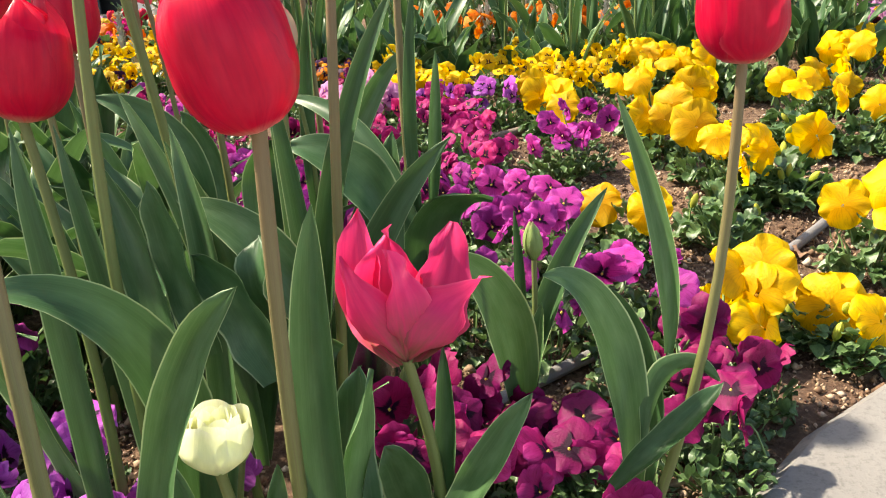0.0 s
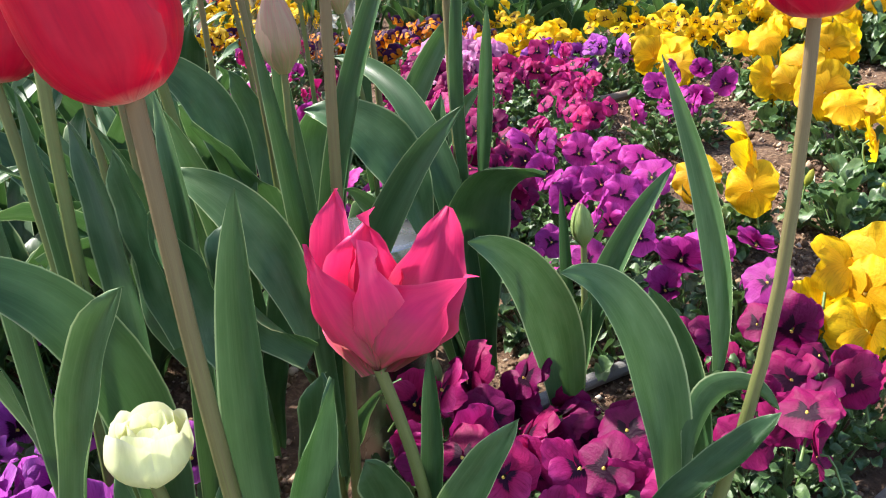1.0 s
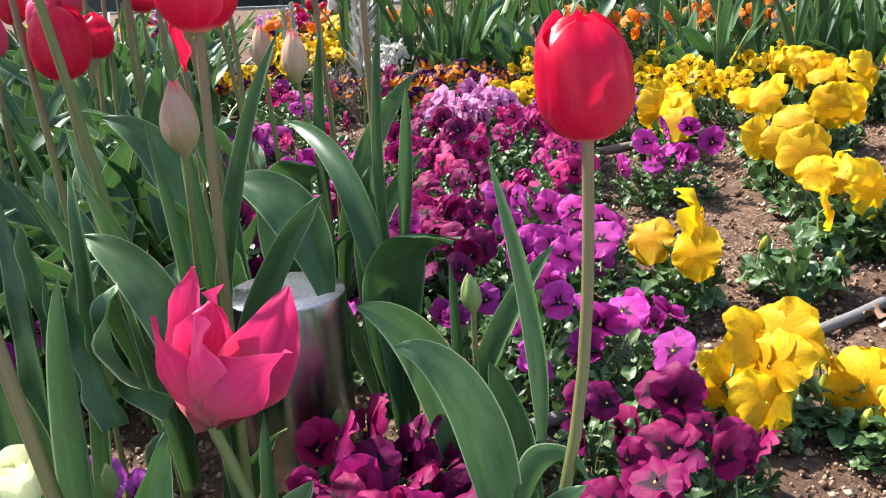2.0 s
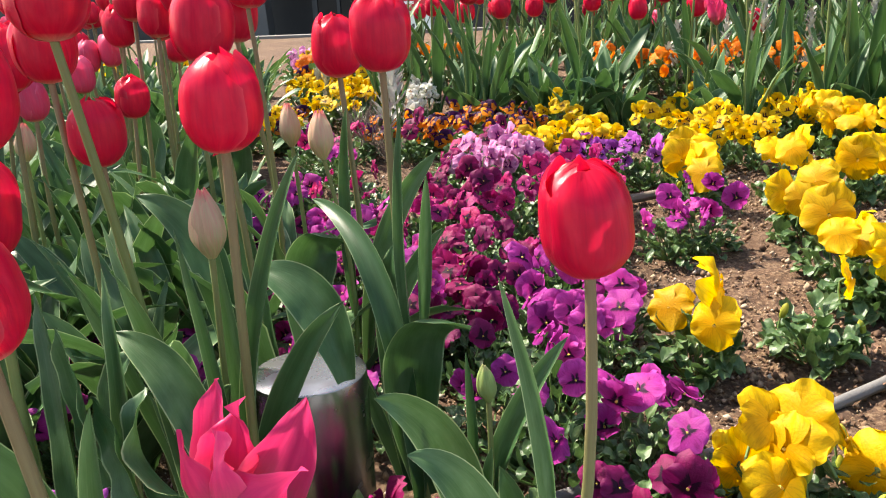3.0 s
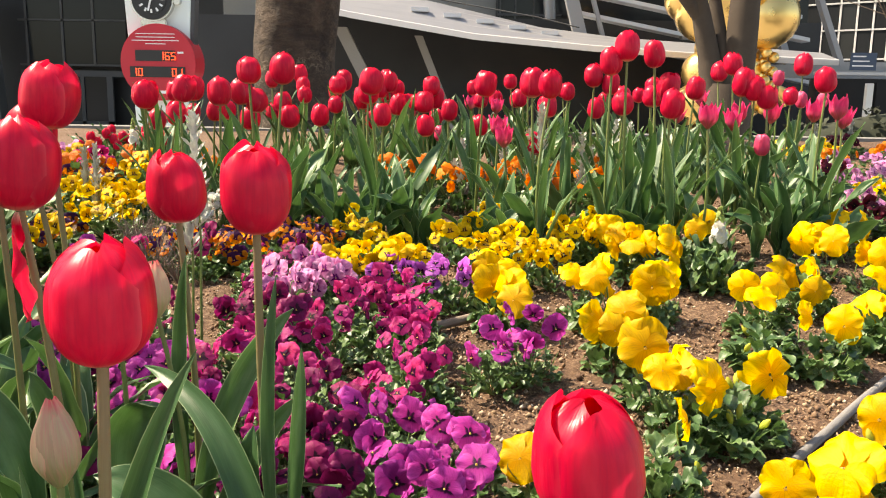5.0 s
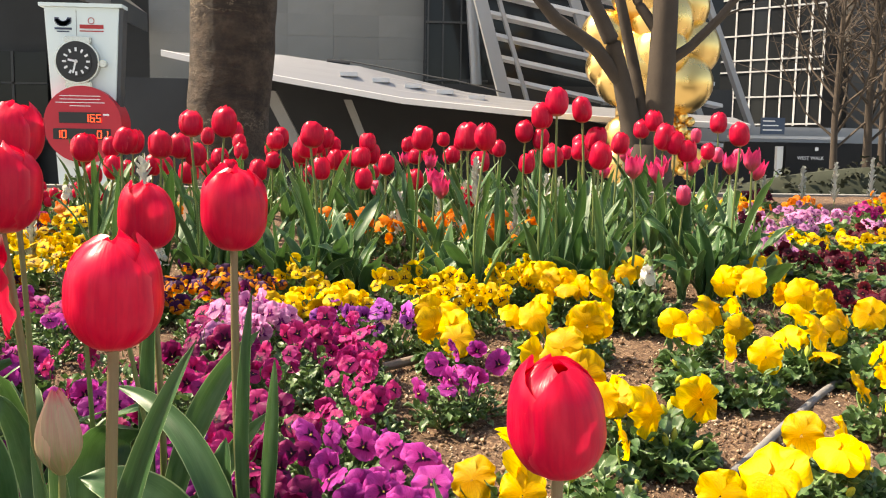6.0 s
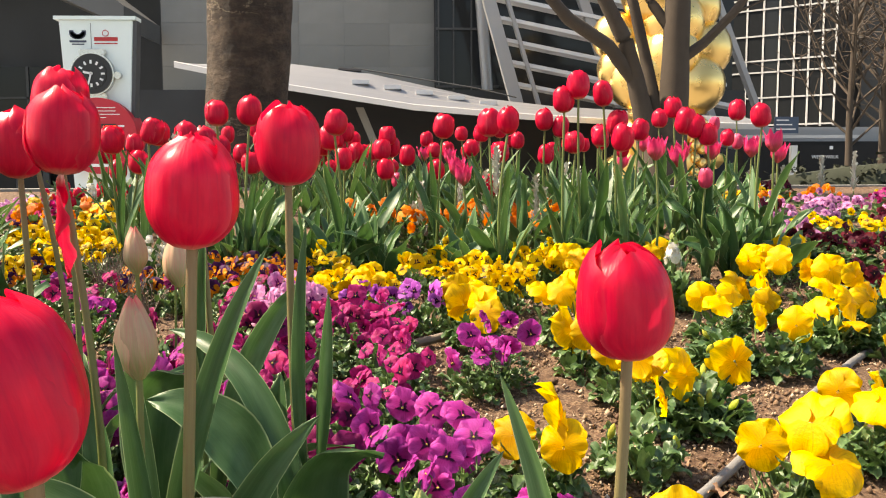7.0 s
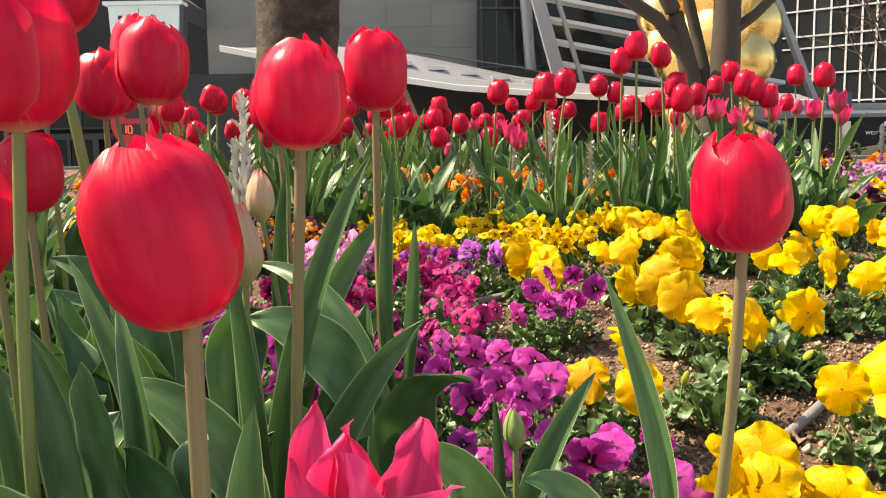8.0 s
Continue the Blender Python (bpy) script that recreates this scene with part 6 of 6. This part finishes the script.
def lattice():
    """Leaning steel frame with pale slats."""
    Y = 25.6
    root = thing("steel_lattice", 0, 0, 0, "leaning grey steel frame with pale horizontal slats", "facade frame", "", "structure")

    def beam(x0, z0, x1, z1, w, y0, y1, mat, name):
        part(name, prism_bm([(x0, z0), (x0 + w, z0), (x1 + w, z1), (x1, z1)], y0, y1), mat, root)

    beam(1.75, 8.0, 3.38, 2.15, 0.38, Y - 0.3, Y, "frame_paint", "beam")
    beam(2.35, 8.0, 4.16, 2.2, 0.11, Y - 0.25, Y, "frame_paint", "beam")
    beam(4.4, 8.0, 6.5, 2.2, 0.30, Y - 0.1, Y + 0.2, "frame_paint", "beam")
    beam(8.3, 8.0, 11.0, 1.5, 0.16, Y - 0.3, Y, "frame_paint", "beam")
    beam(7.1, 8.0, 9.55, 1.5, 0.20, Y - 0.1, Y + 0.2, "frame_paint", "beam")
    for k in range(11):
        z = 2.22 + 0.64 * k
        xl = 3.45 - 0.275 * (z - 2.15) + 0.2
        xr = 10.9 - 0.43 * (z - 1.5) + 0.1
        part("slat", prism_bm([(xl, z), (xr, z - 1.32), (xr, z - 1.32 + 0.11), (xl, z + 0.11)], Y - 0.14, Y + 0.5), "slat_paint", root)


lattice()


def curtain_wall():
    Y = 40.0
    root = thing("window_wall", 0, 0, 0, "dark glass curtain wall with a white grid", "window", "", "structure")
    turned = lambda x: x * (1 - 0.0212 * (x - 18.0))

    def skew(bm):
        for v in bm.verts:
            v.co.y -= 0.85 * (v.co.x - 18.0)
        return bm

    xs = [turned(12.66 + 0.874 * k) for k in range(11)]
    zs = [2.4, 3.7, 4.9, 5.45, 6.62, 7.85, 8.35, 9.6, 10.1, 11.3, 12.5]
    for a, b in zip(xs, xs[1:]):
        for c, d in zip(zs, zs[1:]):
            part("pane", skew(box_bm(a + 0.05, b - 0.05, Y, Y + 0.05, c + 0.04, d - 0.04)), "dark_glass", root)
    for x in xs:
        part("mullion", skew(box_bm(x - 0.022, x + 0.022, Y - 0.04, Y + 0.06, 2.3, 12.6)), "window_white", root)
    for z in zs:
        part("transom", skew(box_bm(xs[0], xs[-1], Y - 0.06, Y + 0.055, z - 0.035, z + 0.035)), "window_white", root)
    part("wall", box_bm(21.7, 45, Y - 0.5, Y + 0.5, GROUND, 20), "concrete_dark", root)
    part("wall", box_bm(12.0, 22, Y + 0.8, Y + 1.5, GROUND, 2.2), "dark_wall", root)
    part("sill", box_bm(12.0, 22.5, Y - 2.0, Y - 0.2, 1.6, 2.2), "frame_paint", root)


curtain_wall()

# ---------------- walkway sign, parapet, hedge ----------------
slab("wall_parapet", "black parapet of the walkway", box_bm(8.2, 30, 20.0, 20.4, GROUND, 1.02), "dark_matte", "parapet")
slab("trim_parapet_rail", "white rail over the parapet", box_bm(8.2, 11.0, 19.95, 20.2, 1.10, 1.17), "window_white", "rail")
slab("trim_walkway_edge", "grey edge of the upper walkway", box_bm(6.8, 30, 21.0, 21.5, 1.05, 1.35), "frame_paint", "walkway")


def walkway_sign():
    root = thing("walkway_sign", 10.3, 19.94, 0.6, "black sign with white lettering on the parapet", "sign")
    part("panel", box_bm(-0.75, 0.85, 0.0, 0.05, -0.5, 0.34), "dark_matte", root)
    text_mesh("lettering", "WEST WALK", 0.115, root, "ink_white", -0.14, -0.006, 0.05)
    part("arrow", box_bm(-0.04, 0.04, -0.012, -0.004, 0.23, 0.31), "ink_white", root)
    post = thing("sign_post", 8.97, 19.0, GROUND, "white post with a dark blue direction board", "sign")
    part("post", box_bm(-0.07, 0.07, 0.0, 0.12, 0.0, 1.95), "post_white", post)
    board = part("board", box_bm(-0.50, 0.05, -0.05, -0.01, 2.22, 2.59), "blue_sign", post)
    for k in range(3):
        part("text_bar", box_bm(-0.46, -0.02 - 0.08 * k, -0.058, -0.052, 2.30 + 0.10 * k, 2.325 + 0.10 * k), "ink_white", board)


walkway_sign()


def hedge():
    patches = []
    for q in range(900):
        x = RNG.uniform(4.2, 12)
        h = 0.95 * math.sqrt(max(0.02, 1 - ((x - 8.3) / 4.3) ** 2)) - 0.25
        a = RNG.uniform(0, math.pi)
        y, z = 11.8 - 0.7 * math.cos(a), -0.9 + (h + 0.82) * math.sin(a) * RNG.uniform(0.85, 1.03)
        s = RNG.uniform(0.08, 0.16)
        g = leaf_grid(s, s * 0.7, RNG.uniform(-30, 80), 40, RNG.uniform(-60, 60), 0.4, 1.0, 4, 4)
        c, d = math.cos(q), math.sin(q)
        g = g @ np.array([[c, d, 0], [-d, c, 0], [0, 0, 1]])
        patches.append((g + (x, y, z), 0))
    core = np.array([[(x, 11.8 - 0.6 * math.cos(a), -1.05 + (0.95 * math.sqrt(max(0.02, 1 - ((x - 8.3) / 4.3) ** 2)) + 0.64) * math.sin(a)) for x in np.linspace(4.1, 12.4, 24)] for a in np.linspace(0, math.pi, 10)])
    patches.append((core, 0))
    tagged(put("hedge", mesh_of("hedge", patches, ["hedge_green"])), "low dark clipped hedge beyond the bed", "hedge", "", "stuff")


hedge()

# ---------------- gold sculpture ----------------
def sculpture():
    bm = bmesh.new()
    blobs = ((0, 0, 3.9, 1.15), (-1.0, -0.1, 4.7, 0.62), (1.15, -0.1, 4.4, 0.75), (0.25, -0.5, 5.0, 0.8), (-0.6, -0.4, 3.6, 0.7), (0.85, -0.5, 3.5, 0.75), (-0.95, -0.2, 3.9, 0.55), (0.2, -0.7, 4.2, 0.7), (0.1, 0, 2.8, 0.75), (-0.2, -0.5, 5.7, 0.8), (0.9, -0.2, 5.4, 0.65), (0.1, 0.0, 6.6, 1.2), (-0.6, -0.2, 1.5, 0.45), (0.55, -0.2, 1.6, 0.5), (-0.4, 0, 2.2, 0.55), (0.5, 0, 2.3, 0.6))
    for x, y, z, r in blobs:
        s = bmesh.ops.create_uvsphere(bm, u_segments=24, v_segments=14, radius=r)
        bmesh.ops.translate(bm, verts=s["verts"], vec=(x, y, z))
    for k in range(16):
        s = bmesh.ops.create_uvsphere(bm, u_segments=12, v_segments=8, radius=0.13)
        bmesh.ops.translate(bm, verts=s["verts"], vec=(0.95 + 0.14 * math.cos(k * 2.1), -0.5 + 0.1 * math.sin(k * 2.1), 2.9 - 0.11 * k))
    for x, z, a in ((-0.95, 1.7, 40), (-0.7, 1.35, -20), (1.35, 1.8, -50)):
        s = bmesh.ops.create_cone(bm, cap_ends=True, segments=5, radius1=0.28, radius2=0.02, depth=0.7)
        bmesh.ops.rotate(bm, verts=s["verts"], matrix=Matrix.Rotation(radians(a), 3, "Y"))
        bmesh.ops.translate(bm, verts=s["verts"], vec=(x, -0.3, z))
    s = bmesh.ops.create_cone(bm, cap_ends=True, segments=24, radius1=0.9, radius2=0.6, depth=2.4)
    bmesh.ops.translate(bm, verts=s["verts"], vec=(0, 0, 0.4 - 1.2 + 0.7))
    for f in bm.faces:
        f.smooth = True
    me = bpy.data.meshes.new("sculpture")
    bm.to_mesh(me)
    bm.free()
    me.materials.append(MATS["gold"])
    ob = put("sculpture", me, None, pose(6.02, 20.0, GROUND + 0.1) @ Matrix.Scale(0.93, 4))
    tagged(ob, "polished gold rounded sculpture on a tall base", "sculpture")


sculpture()

# Wall panels of the museum, one plate each.
PLATE = box_bm(0, 1.5525, 0, 0.09, 0, 0.738, 0.004)
plate = bpy.data.meshes.new("panel")
PLATE.to_mesh(plate)
PLATE.free()
plate.materials.append(MATS["panel_metal"])
for i in range(6):
    for j in range(16):
        put("panel", plate, west, pose(-8.05 + 1.555 * i, 30.15 + 0.01 * RNG.random(), 1.7 + 0.74 * j))
